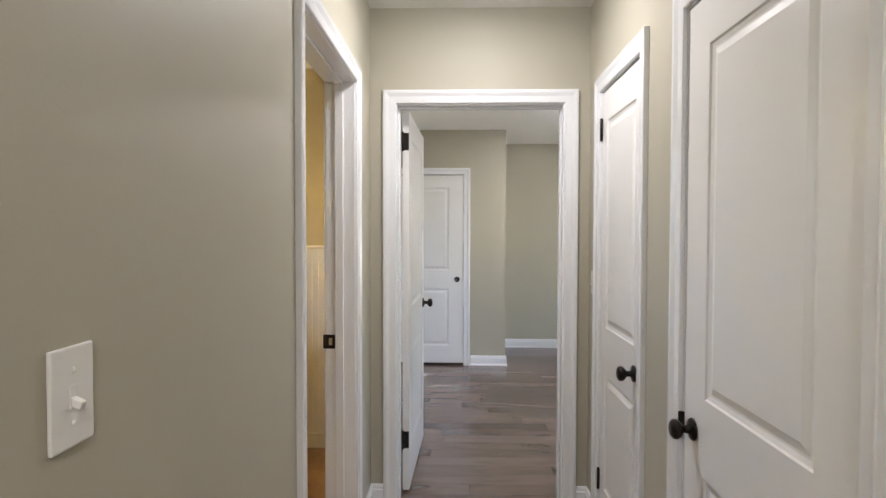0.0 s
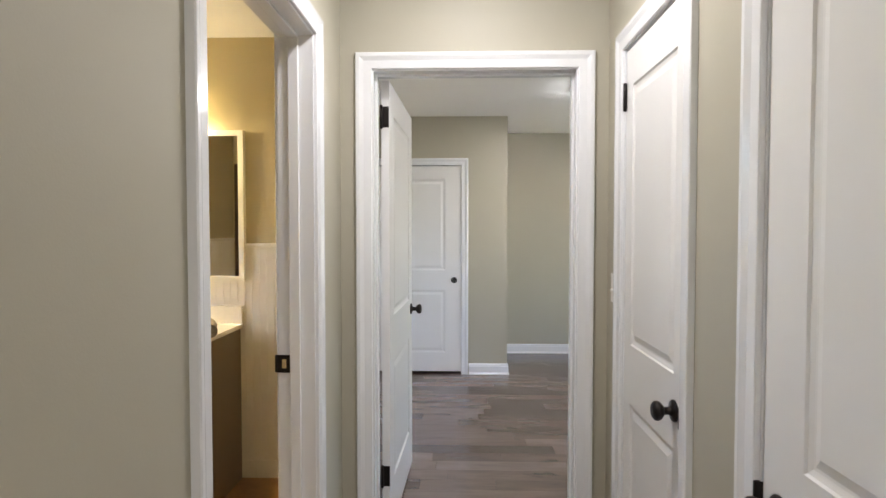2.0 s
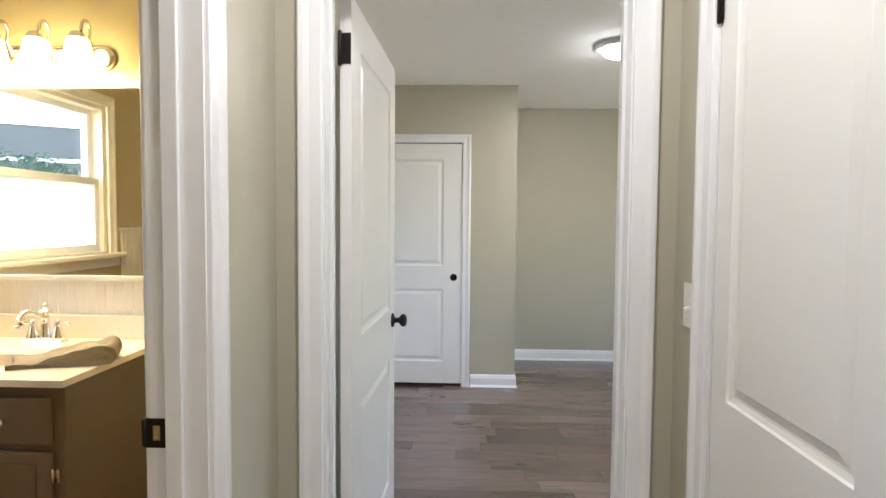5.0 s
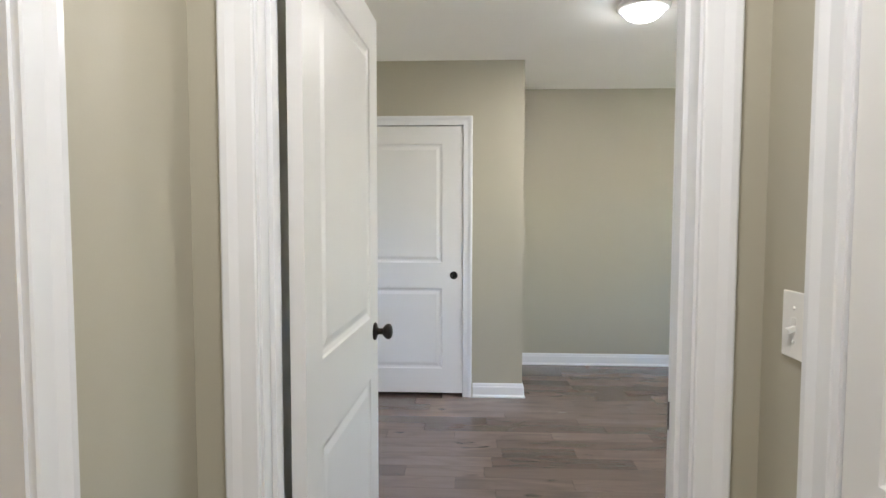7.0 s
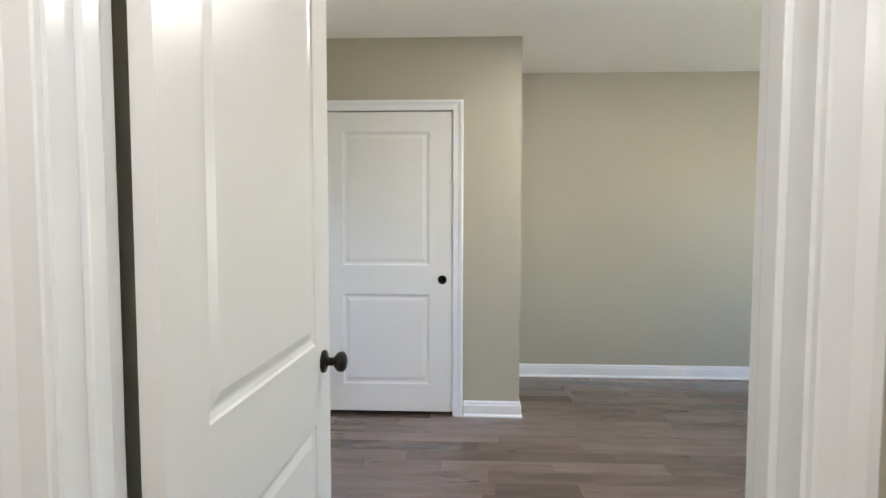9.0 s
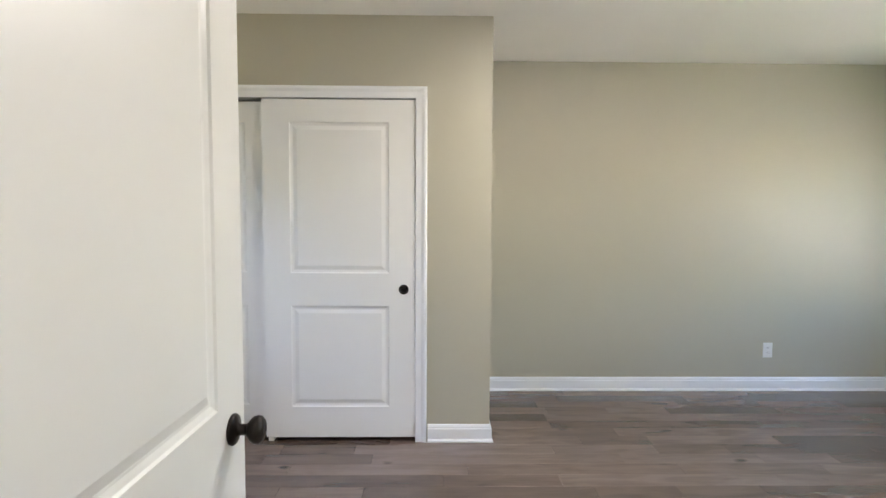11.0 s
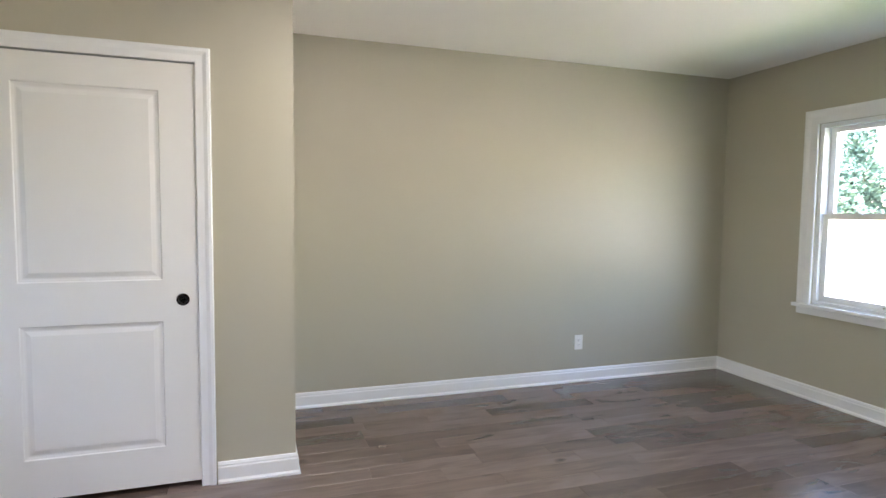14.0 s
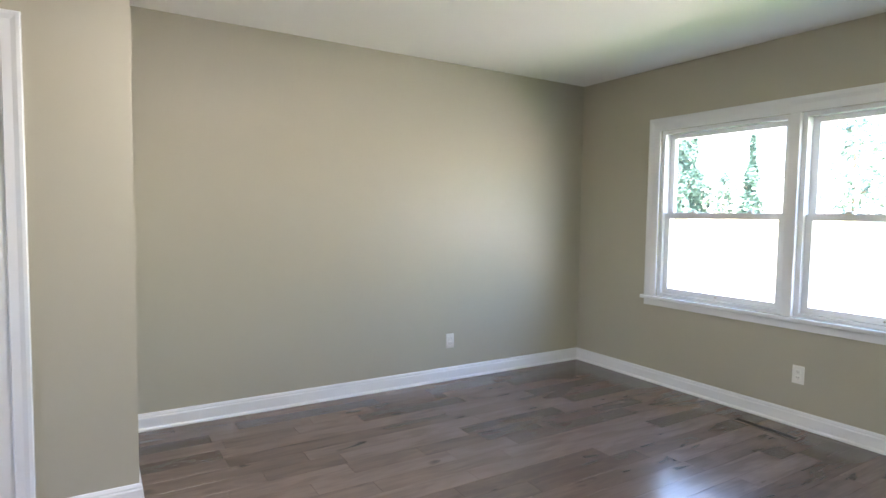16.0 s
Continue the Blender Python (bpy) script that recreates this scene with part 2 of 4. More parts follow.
def swept(profile, stations):
    """Joins copies of a profile: stations are functions from (u, v) to a place."""
    bm = bmesh.new()
    rows = [[bm.verts.new(st(u, v)) for u, v in profile] for st in stations]
    for a, b in zip(rows, rows[1:]):
        for i in range(len(profile)):
            k = (i + 1) % len(profile)
            bm.faces.new((a[i], a[k], b[k], b[i]))
    bm.faces.new(rows[0]), bm.faces.new(rows[-1][::-1])
    return bm


# outward from the opening, and away from the wall
CASING = [(0.0, 0.0), (0.0, 0.010), (0.003, 0.0125), (0.034, 0.0135), (0.044, 0.0175), (0.051, 0.0205), (0.063, 0.0205), (0.067, 0.0175), (0.068, 0.0)]


def casing_parts(parent, w, h, y, sign, z0=0.0):
    """Three mitred boards round an opening w wide and h high; sign -1 faces local -y."""
    hw = w / 2

    def st(sx, top):
        return lambda u, v: (sx * (hw + u), y + sign * v, h + u if top else z0)

    part("casing", swept(CASING, [st(-1, 0), st(-1, 1)]), TRIM, parent)
    part("casing", swept(CASING, [st(-1, 1), st(1, 1)]), TRIM, parent)
    part("casing", swept(CASING, [st(1, 1), st(1, 0)]), TRIM, parent)


def moulded_panel(x0, x1, z0, z1, y, sign):
    """A moulded door panel: a cove down to the field's edge and a raised field."""
    bm = bmesh.new()
    loops = []
    for inset, depth in ((0.0, 0.0), (0.004, 0.005), (0.016, 0.008), (0.022, 0.008), (0.040, 0.003), (0.043, 0.002)):
        loops.append([bm.verts.new((x, y - sign * depth, z)) for x, z in ((x0 + inset, z0 + inset), (x1 - inset, z0 + inset), (x1 - inset, z1 - inset), (x0 + inset, z1 - inset))])
    for a, b in zip(loops, loops[1:]):
        for i in range(4):
            bm.faces.new((a[i], a[(i + 1) % 4], b[(i + 1) % 4], b[i]))
    bm.faces.new(loops[-1])
    return bm


def door_slab(parent, w, h, t, panels, at):
    """A two-panel moulded door, centred on local x, from y=0 back to y=t; panels on both sides."""
    slab = part("door_slab", wall_mesh("y", 0, t, -w / 2, w / 2, 0.0, h, panels), DOOR, parent, at=at)
    for p in panels:
        part("panel", moulded_panel(*p, 0.0, -1), DOOR, slab)
        part("panel", moulded_panel(*p, t, 1), DOOR, slab)
    return slab


def knob(parent, x, z, y, sign):
    """A round door knob on a rose."""
    prof = [(0.031, 0.0), (0.032, 0.004), (0.029, 0.008), (0.016, 0.011), (0.0115, 0.016), (0.0115, 0.030), (0.017, 0.034), (0.025, 0.041), (0.0285, 0.049), (0.0275, 0.057), (0.021, 0.063), (0.010, 0.066)]
    bm = turned([(r, sign * d) for r, d in prof], 28, "y", at=(x, y, z))
    return part("knob", bm, BRONZE, parent, "dark oil-rubbed bronze knob")


def hinge(parent, x, z, y, leaf):
    """A butt hinge: a knuckle and a leaf beside it."""
    bm = turned([(0.004, -0.052), (0.0065, -0.049), (0.0065, 0.049), (0.004, 0.052)], 12, at=(x, y, z))
    box(bm, min(x, x + leaf), max(x, x + leaf), y, y + 0.004, z - 0.045, z + 0.045)
    return part("hinge", bm, BRONZE, parent, "dark bronze butt hinge")


def jamb(parent, w, h, y0, y1, stop=None):
    """Lining of a door opening, 18 mm boards, with a stop."""
    t = 0.018
    bm = a_box(-w / 2 - t, -w / 2, y0, y1, 0, h)
    part("jamb", bm, TRIM, parent)
    part("jamb", a_box(w / 2, w / 2 + t, y0, y1, 0, h), TRIM, parent)
    part("head_jamb", a_box(-w / 2 - t, w / 2 + t, y0, y1, h, h + t), TRIM, parent)
    if stop:
        part("stop", a_box(-w / 2, -w / 2 + 0.011, stop, stop + 0.035, 0, h - 0.011, 0.002), TRIM, parent)
        part("stop", a_box(w / 2 - 0.011, w / 2, stop, stop + 0.035, 0, h - 0.011, 0.002), TRIM, parent)
        part("stop", a_box(-w / 2, w / 2, stop, stop + 0.035, h - 0.011, h, 0.002), TRIM, parent)


# ---- setting ----
XL, XR, YE, YB = -0.465, 0.650, 3.42, 3.54          # hall walls, end wall and its bedroom side
XW, YF, YC, XC = 4.143, 7.48, 6.515, 0.492           # window wall, far wall, closet front, closet corner
HALL_H, ROOM_H, XBL, XRL, YBACK = 2.545, 2.49, -2.22, -1.86, -1.30
TOP = 2.75
BATH_Y, BATH_END = 4.175, 1.68
DOOR_H = 2.058
BED_DOOR = (-0.326, 0.517)
BATH_DOOR = (2.146, 2.980)
CLOSET_A, CLOSET_B = (2.614, 3.186), (1.465, 2.205)
CL_X0, CL_X1, CL_H = -1.68, 0.048, 2.022
WIN_Y, WIN_Z = (4.624, 6.635), (0.70, 1.995)
SIDE_Y, SIDE_Z = (4.75, 5.85), (0.95, 2.05)
BW_Y, BW_Z = (2.91, 3.82), (1.16, 2.09)
J = 0.018


def setting():
    j = J
    structure("wall_hall_left", wall_mesh("x", XL - 0.12, XL, YBACK, YE, 0, TOP, [(BATH_DOOR[0] - j, BATH_DOOR[1] + j, -1, DOOR_H + j)]), WALL, "smooth greige painted hall wall with a bathroom doorway", "wall")
    structure("wall_hall_right", wall_mesh("x", XR, XR + 0.12, YBACK, YE, 0, TOP, [(c[0] - j, c[1] + j, -1, DOOR_H + j) for c in (CLOSET_A, CLOSET_B)]), WALL, "smooth greige painted hall wall with two closet doors", "wall")
    structure("wall_hall_end", wall_mesh("y", YE, YB, XL - 0.12, XW + 0.15, 0, TOP, [(BED_DOOR[0] - j, BED_DOOR[1] + j, -1, DOOR_H + j)] ), WALL, "greige painted wall with the bedroom doorway", "wall")
    structure("wall_hall_back", wall_mesh("y", YBACK - 0.12, YBACK, XL - 0.12, XR + 0.84, 0, TOP), WALL, "plain greige painted wall closing the hall", "wall")
    structure("wall_closet_back", wall_mesh("x", XR + 0.72, XR + 0.84, YBACK, YE, 0, TOP), WALL, "plain painted wall at the back of the hall closets", "wall")
    structure("wall_bedroom_far", wall_mesh("y", YF, YF + 0.15, XRL - 0.12, XW + 0.15, 0, TOP), WALL, "long greige painted bedroom wall", "wall")
    structure("wall_bedroom_window", wall_mesh("x", XW, XW + 0.15, YB, YF, 0, TOP, [(WIN_Y[0], WIN_Y[1], WIN_Z[0], WIN_Z[1])]), WALL, "greige painted bedroom wall with a double window", "wall")
    # out of view; set close in to bounce light onto the closet front
    structure("wall_bedroom_left", wall_mesh("x", XRL - 0.12, XRL, BATH_Y + 0.12, YF, 0, TOP, [(*SIDE_Y, *SIDE_Z)]), WALL, "unseen greige painted bedroom wall with a side window", "wall")
    structure("wall_closet_front", wall_mesh("y", YC, YC + 0.115, XRL, XC, 0, ROOM_H, [(CL_X0 - j, CL_X1 + j, -1, CL_H + j)]), WALL, "greige painted wall framing the sliding closet doors", "wall")
    structure("wall_closet_side", wall_mesh("x", XC - 0.115, XC, YC + 0.115, YF, 0, ROOM_H), WALL, "greige painted side wall of the closet", "wall")
    structure("wall_bath_back", wall_mesh("y", BATH_Y, BATH_Y + 0.06, XBL - 0.15, XL - 0.12, 0, TOP), TAN, "tan painted bathroom wall above cream wainscot", "wall")
    structure("wall_bedroom_bath", wall_mesh("y", BATH_Y + 0.06, BATH_Y + 0.12, XRL - 0.12, XL - 0.12, 0, TOP), WALL, "plain greige painted bedroom wall backing the bathroom", "wall")
    structure("wall_bedroom_entry", wall_mesh("x", XL - 0.12, XL, YB, BATH_Y + 0.12, 0, TOP), WALL, "greige painted bedroom wall behind the open door", "wall")
    structure("wall_bath_window", wall_mesh("x", XBL - 0.15, XBL, BATH_END, BATH_Y, 0, TOP, [(*BW_Y, *BW_Z)]), TAN, "tan painted bathroom wall with a window", "wall")
    structure("wall_bath_end", wall_mesh("y", BATH_END - 0.12, BATH_END, XBL - 0.15, XL - 0.12, 0, TOP), TAN, "plain tan painted bathroom wall", "wall")
    structure("wall_bath_side", wall_mesh("x", XL - 0.124, XL - 0.12, BATH_END, BATH_Y, 0, TOP, [(BATH_DOOR[0] - j, BATH_DOOR[1] + j, -1, DOOR_H + j)]), TAN, "tan painted bathroom side of the hall wall", "wall")
    structure("ceiling_hall", a_box(XL, XR + 0.72, YBACK, YE, HALL_H, HALL_H + 0.1), CEIL, "flat white painted hall ceiling", "ceiling")
    structure("ceiling_bedroom", box(a_box(XRL, XW, BATH_Y + 0.12, YF, ROOM_H, ROOM_H + 0.1), XL, XW, YB, BATH_Y + 0.12, ROOM_H, ROOM_H + 0.1), CEIL, "flat white painted bedroom ceiling", "ceiling")
    structure("ceiling_bath", a_box(XBL, XL - 0.124, BATH_END, BATH_Y, 2.46, 2.56), CEIL, "flat white painted bathroom ceiling", "ceiling")
    structure("roof", a_box(XBL - 0.6, XW + 0.6, YBACK - 0.5, YF + 0.6, TOP, TOP + 0.2), SHINGLE, "plain grey roof over the house", "roof")
    structure("floor_bath", a_box(XBL, XL - 0.12, BATH_END, BATH_Y, -0.1, 0.0), TILE, "warm brown bathroom floor", "floor")


setting()

# away from the wall, and up
BASE = [(0.0, 0.0), (0.022, 0.0), (0.022, 0.010), (0.014, 0.020), (0.014, 0.078), (0.010, 0.086), (0.011, 0.092), (0.006, 0.104), (0.0, 0.106)]


def baseboard(name, pts, normals, mat=None, scale=1.0):
    """A skirting along pts; normals: at each point, the way (x, y) in which the profile is laid off."""
    sts = [(lambda u, v, p=p, n=n: (p[0] + n[0] * u, p[1] + n[1] * u, v * scale)) for p, n in zip(pts, normals)]
    return structure(name, swept(BASE, sts), mat or TRIM, "white moulded baseboard with a shoe along the floor", "baseboard")


C = 0.074
baseboard("baseboard_far", [(XC, YF), (XW, YF)], [(1, -1), (-1, -1)])
baseboard("baseboard_window", [(XW, YF), (XW, YB)], [(-1, -1), (-1, 1)])
baseboard("baseboard_closet_side", [(XC, YF), (XC, YC)], [(1, -1), (1, -1)])
baseboard("baseboard_closet_front", [(XC, YC), (CL_X1 + C, YC)], [(1, -1), (0, -1)])
baseboard("baseboard_closet_left", [(CL_X0 - C, YC), (XRL, YC)], [(0, -1), (1, -1)])
baseboard("baseboard_bedroom_left", [(XRL, YC), (XRL, BATH_Y + 0.12), (XL, BATH_Y + 0.12)], [(1, -1), (1, 1), (1, 1)])
baseboard("baseboard_door_wall", [(XW, YB), (BED_DOOR[1] + C, YB)], [(-1, 1), (0, 1)])
baseboard("baseboard_door_wall_left", [(BED_DOOR[0] - C, YB), (XL, YB), (XL, BATH_Y + 0.12)], [(0, 1), (1, 1), (1, 1)])
baseboard("baseboard_hall_end_left", [(BED_DOOR[0] - C, YE), (XL, YE), (XL, BATH_DOOR[1] + C)], [(0, -1), (1, -1), (1, 0)])
baseboard("baseboard_hall_end_right", [(BED_DOOR[1] + C, YE), (XR, YE), (XR, CLOSET_A[1] + C)], [(0, -1), (-1, -1), (-1, 0)])
baseboard("baseboard_hall_left", [(XL, BATH_DOOR[0] - C), (XL, YBACK)], [(1, 0), (1, 1)])
baseboard("baseboard_hall_right", [(XR, CLOSET_A[0] - C), (XR, CLOSET_B[1] + C)], [(-1, 0), (-1, 0)])
baseboard("baseboard_hall_right_near", [(XR, CLOSET_B[0] - C), (XR, YBACK)], [(-1, 0), (-1, 1)])

# ---- doors ----


def swing_door(name, m, w, label, knob_side, st, drop=0.0, depth=0.12, face=0.004, hinges=True):
    """A closed two-panel door in its frame; local -y faces the hall."""
    d = thing(name, m, label, "door", kind="structure")
    jamb(d, w, DOOR_H, 0.0, depth, face + 0.037)
    casing_parts(d, w + 0.012, DOOR_H + 0.006, 0.0, -1)
    sw = w - 0.006
    slab = door_slab(d, sw, DOOR_H - 0.018, 0.035, [(-sw / 2 + st, sw / 2 - st, 0.22, 0.75 - drop), (-sw / 2 + st, sw / 2 - st, 0.966 - drop, 1.905)], pose(0, face, 0.012))
    knob(slab, knob_side * (sw / 2 - 0.062), 0.862 - drop, 0.0, 1)
    part("latch", a_box(*sorted((knob_side * sw / 2, knob_side * (sw / 2 + 0.003))), 0.002, 0.030, 0.832 - drop, 0.892 - drop), BRONZE, slab)
    part("strike_lip", a_box(*sorted((knob_side * (w / 2 - 0.001), knob_side * (w / 2 + 0.009))), -0.012, 0.010, 0.843 - drop, 0.905 - drop, 0.003), BRONZE, d, "dark bronze strike lip")
    if hinges:
        for z in (0.24, 1.875):
            hinge(slab, -knob_side * (sw / 2 + 0.001), z, -0.006, knob_side * 0.012)
    return d


swing_door("door_1", pose(XR, sum(CLOSET_A) / 2, 0, 0, 0, -90), CLOSET_A[1] - CLOSET_A[0], "closed white two-panel closet door with a bronze knob", 1, 0.075)
swing_door("door_2", pose(XR, sum(CLOSET_B) / 2, 0, 0, 0, -90), CLOSET_B[1] - CLOSET_B[0], "closed white two-panel door with a bronze knob", -1, 0.132, 0.024, hinges=False)


def open_bedroom_door():
    w = BED_DOOR[1] - BED_DOOR[0]
    d = thing("door_3", pose(sum(BED_DOOR) / 2, YE, 0), "white two-panel bedroom door standing open on bronze hinges", "door", kind="structure")
    jamb(d, w, DOOR_H, 0.0, 0.12, 0.045)
    casing_parts(d, w + 0.012, DOOR_H + 0.006, 0.0, -1)
    casing_parts(d, w + 0.012, DOOR_H + 0.006, 0.12, 1)
    sw = w - 0.006
    st = 0.130
    swing = Matrix.Translation((-w / 2 + 0.014, 0.128, 0.014)) @ pose(0, 0, 0, 0, 0, DOOR_TURN) @ Matrix.Translation((sw / 2 + 0.004, -0.035, 0))
    slab = door_slab(d, sw, DOOR_H - 0.02, 0.035, [(-sw / 2 + st, sw / 2 - st, 0.22, 0.77), (-sw / 2 + st, sw / 2 - st, 0.985, 1.905)], swing)
    knob(slab, sw / 2 - 0.065, 0.925, 0.0, 1)
    knob(slab, sw / 2 - 0.065, 0.925, 0.035, -1)
    for z in (0.275, 1.88):
        bm = a_box(-sw / 2 - 0.003, -sw / 2 - 0.0005, 0.001, 0.032, z - 0.046, z + 0.046, 0.001)
        turned([(0.004, -0.052), (0.0065, -0.049), (0.0065, 0.049), (0.004, 0.052)], 12, bm=bm, at=(-sw / 2 - 0.006, -0.004 + 0.038, z))
        part("hinge", bm, BRONZE, slab, "dark bronze butt hinge")
    bm = a_box(w / 2 - 0.003, w / 2, 0.085, 0.112, 0.895, 0.955, 0.001)
    part("strike_plate", bm, BRONZE, d, "dark bronze strike plate")


DOOR_TURN = 88.1
open_bedroom_door()


def bath_doorway():
    """The cased opening to the bathroom, its door out of sight beyond the wall."""
    w = BATH_DOOR[1] - BATH_DOOR[0]
    d = thing("doorway_bath", pose(XL, sum(BATH_DOOR) / 2, 0, 0, 0, 90), "white cased doorway with a bronze strike plate", "doorway", kind="structure")
    jamb(d, w, DOOR_H, 0.0, 0.124, 0.050)
    casing_parts(d, w + 0.012, DOOR_H + 0.006, 0.0, -1)
    casing_parts(d, w + 0.012, DOOR_H + 0.006, 0.124, 1)
    bm = wall_mesh("x", w / 2 - 0.003, w / 2 - 0.0003, 0.088, 0.132, 0.90, 0.962, [(0.100, 0.116, 0.915, 0.947)])
    plate = part("strike_plate", bm, BRONZE, d, "dark bronze strike plate")
    part("strike_lip", turned([(0.006, -0.030), (0.008, -0.028), (0.008, 0.028), (0.006, 0.030)], 14, at=(w / 2 + 0.003, 0.134, 0.931)), BRONZE, plate)
    part("strike_hole", a_box(w / 2 - 0.001, w / 2 - 0.0002, 0.100, 0.116, 0.915, 0.947), NICKEL, plate)


bath_doorway()


def sliding_closet():
    w = CL_X1 - CL_X0
    xm = (CL_X0 + CL_X1) / 2
    d = thing("closet_doors", pose(xm, YC, 0), "pair of white two-panel sliding closet doors, closed", "closet door", kind="structure")
    jamb(d, w, CL_H, 0.0, 0.115)
    casing_parts(d, w, CL_H, 0.0, -1)
    sw, h = 0.885, CL_H - 0.032
    for k, (x, y) in enumerate(((w / 2 - sw / 2 - 0.001, 0.003), (-w / 2 + sw / 2 + 0.001, 0.042))):
        st = 0.155
        slab = door_slab(d, sw, h if k == 0 else h - 0.012, 0.034, [(-sw / 2 + st, sw / 2 - st, 0.185, 0.79), (-sw / 2 + st, sw / 2 - st, 0.985, 1.86)], pose(x, y, 0.026))
        s = 1 if k == 0 else -1
        part("finger_pull", turned([(0.027, 0.0), (0.029, 0.002), (0.027, 0.004), (0.021, 0.002), (0.018, -0.006), (0.004, -0.007)], 28, "y", at=(s * (sw / 2 - 0.068), 0, 0.89)), BRONZE, slab, "round dark bronze finger pull")
    part("floor_guide", a_box(w / 2 - sw + 0.010, w / 2 - sw + 0.042, 0.006, 0.085, 0.0, 0.022, 0.002), PLASTIC, d, "white plastic floor guide")


sliding_closet()

# ---- windows ----


def sash(parent, x0, x1, z0, z1, y, pane_mat, rail=0.045, label=""):
    s = part("sash", wall_mesh("y", y, y + 0.035, x0, x1, z0, z1, [(x0 + 0.042, x1 - 0.042, z0 + rail, z1 - 0.036)]), TRIM, parent, label)
    p = part("pane", a_box(x0 + 0.040, x1 - 0.040, y + 0.015, y + 0.019, z0 + rail - 0.002, z1 - 0.034), pane_mat, s)
    p.visible_shadow = pane_mat is FROST
    return s


def double_window():
    yc, half = sum(WIN_Y) / 2, (WIN_Y[1] - WIN_Y[0]) / 2
    z0, z1 = WIN_Z
    m = thing("window_1", pose(XW, yc, 0, 0, 0, -90), "white double-hung twin window with stool and apron", "window", kind="structure")
    prof = [(u * 1.48, v * 1.15) for u, v in CASING]

    def st(sx, top):
        return lambda u, v: (sx * (half + u), -v, z1 + u if top else z0)

    part("casing", swept(prof, [st(-1, 0), st(-1, 1)]), TRIM, m)
    part("casing", swept(prof, [st(-1, 1), st(1, 1)]), TRIM, m)
    part("casing", swept(prof, [st(1, 1), st(1, 0)]), TRIM, m)
    part("window_sill", a_box(-half - 0.124, half + 0.124, -0.042, 0.04, z0 - 0.028, z0, 0.006), TRIM, m, "white window stool")
    part("apron", a_box(-half - 0.10, half + 0.10, -0.018, 0.0, z0 - 0.078, z0 - 0.028, 0.004), TRIM, m)
    part("mullion", a_box(-0.032, 0.032, -0.020, 0.15, z0, z1, 0.004), TRIM, m)
    part("outer_sill", a_box(-half, half, 0.15, 0.20, z0 - 0.028, z0 + 0.012), TRIM, m)
    for s in (-1, 1):
        a, b = (-half, -0.032) if s < 0 else (0.032, half)
        part("window_frame", wall_mesh("y", 0.012, 0.15, a, b, z0 + 0.001, z1, [(a + 0.030, b - 0.030, z0 + 0.024, z1 - 0.028)]), TRIM, m)
        zm = 1.335
        sash(m, a + 0.030, b - 0.030, zm - 0.018, z1 - 0.028, 0.080, PANE)
        low = sash(m, a + 0.030, b - 0.030, z0 + 0.024, zm + 0.018, 0.040, PANE, 0.042)
        for x in (a + 0.27, b - 0.27):
            bm = a_box(x - 0.028, x + 0.028, 0.044, 0.066, zm + 0.018, zm + 0.025, 0.002)
            turned([(0.021, 0.0), (0.020, 0.012), (0.012, 0.018)], 14, bm=bm, at=(x, 0.055, zm + 0.025))
            part("sash_lock", bm, PLASTIC, low, "white sash lock")
        part("tilt_latch", turned([(0.006, 0.0), (0.006, 0.012)], 10, "y", at=((a + b) / 2, 0.040, z0 + 0.045)), NICKEL, low)


double_window()


def side_window():
    """An unseen window, added to give the light that falls on the closet doors."""
    yc, half = sum(SIDE_Y) / 2, (SIDE_Y[1] - SIDE_Y[0]) / 2
    z0, z1 = SIDE_Z
    m = thing("window_3", pose(XRL, yc, 0, 0, 0, 90), "white double-hung bedroom side window, out of view", "window", kind="structure")

    def st(sx, top):
        return lambda u, v: (sx * (half + u), -v, z1 + u if top else z0)

    for pair in (((-1, 0), (-1, 1)), ((-1, 1), (1, 1)), ((1, 1), (1, 0))):
        part("casing", swept(CASING, [st(*p) for p in pair]), TRIM, m)
    part("window_sill", a_box(-half - 0.09, half + 0.09, -0.040, 0.04, z0 - 0.028, z0, 0.006), TRIM, m, "white window stool")
    part("window_frame", wall_mesh("y", 0.012, 0.12, -half, half, z0 + 0.001, z1, [(-half + 0.03, half - 0.03, z0 + 0.024, z1 - 0.028)]), TRIM, m)
    sash(m, -half + 0.03, half - 0.03, 1.36, z1 - 0.028, 0.080, PANE)
    sash(m, -half + 0.03, half - 0.03, z0 + 0.024, 1.396, 0.040, PANE, 0.06)


side_window()


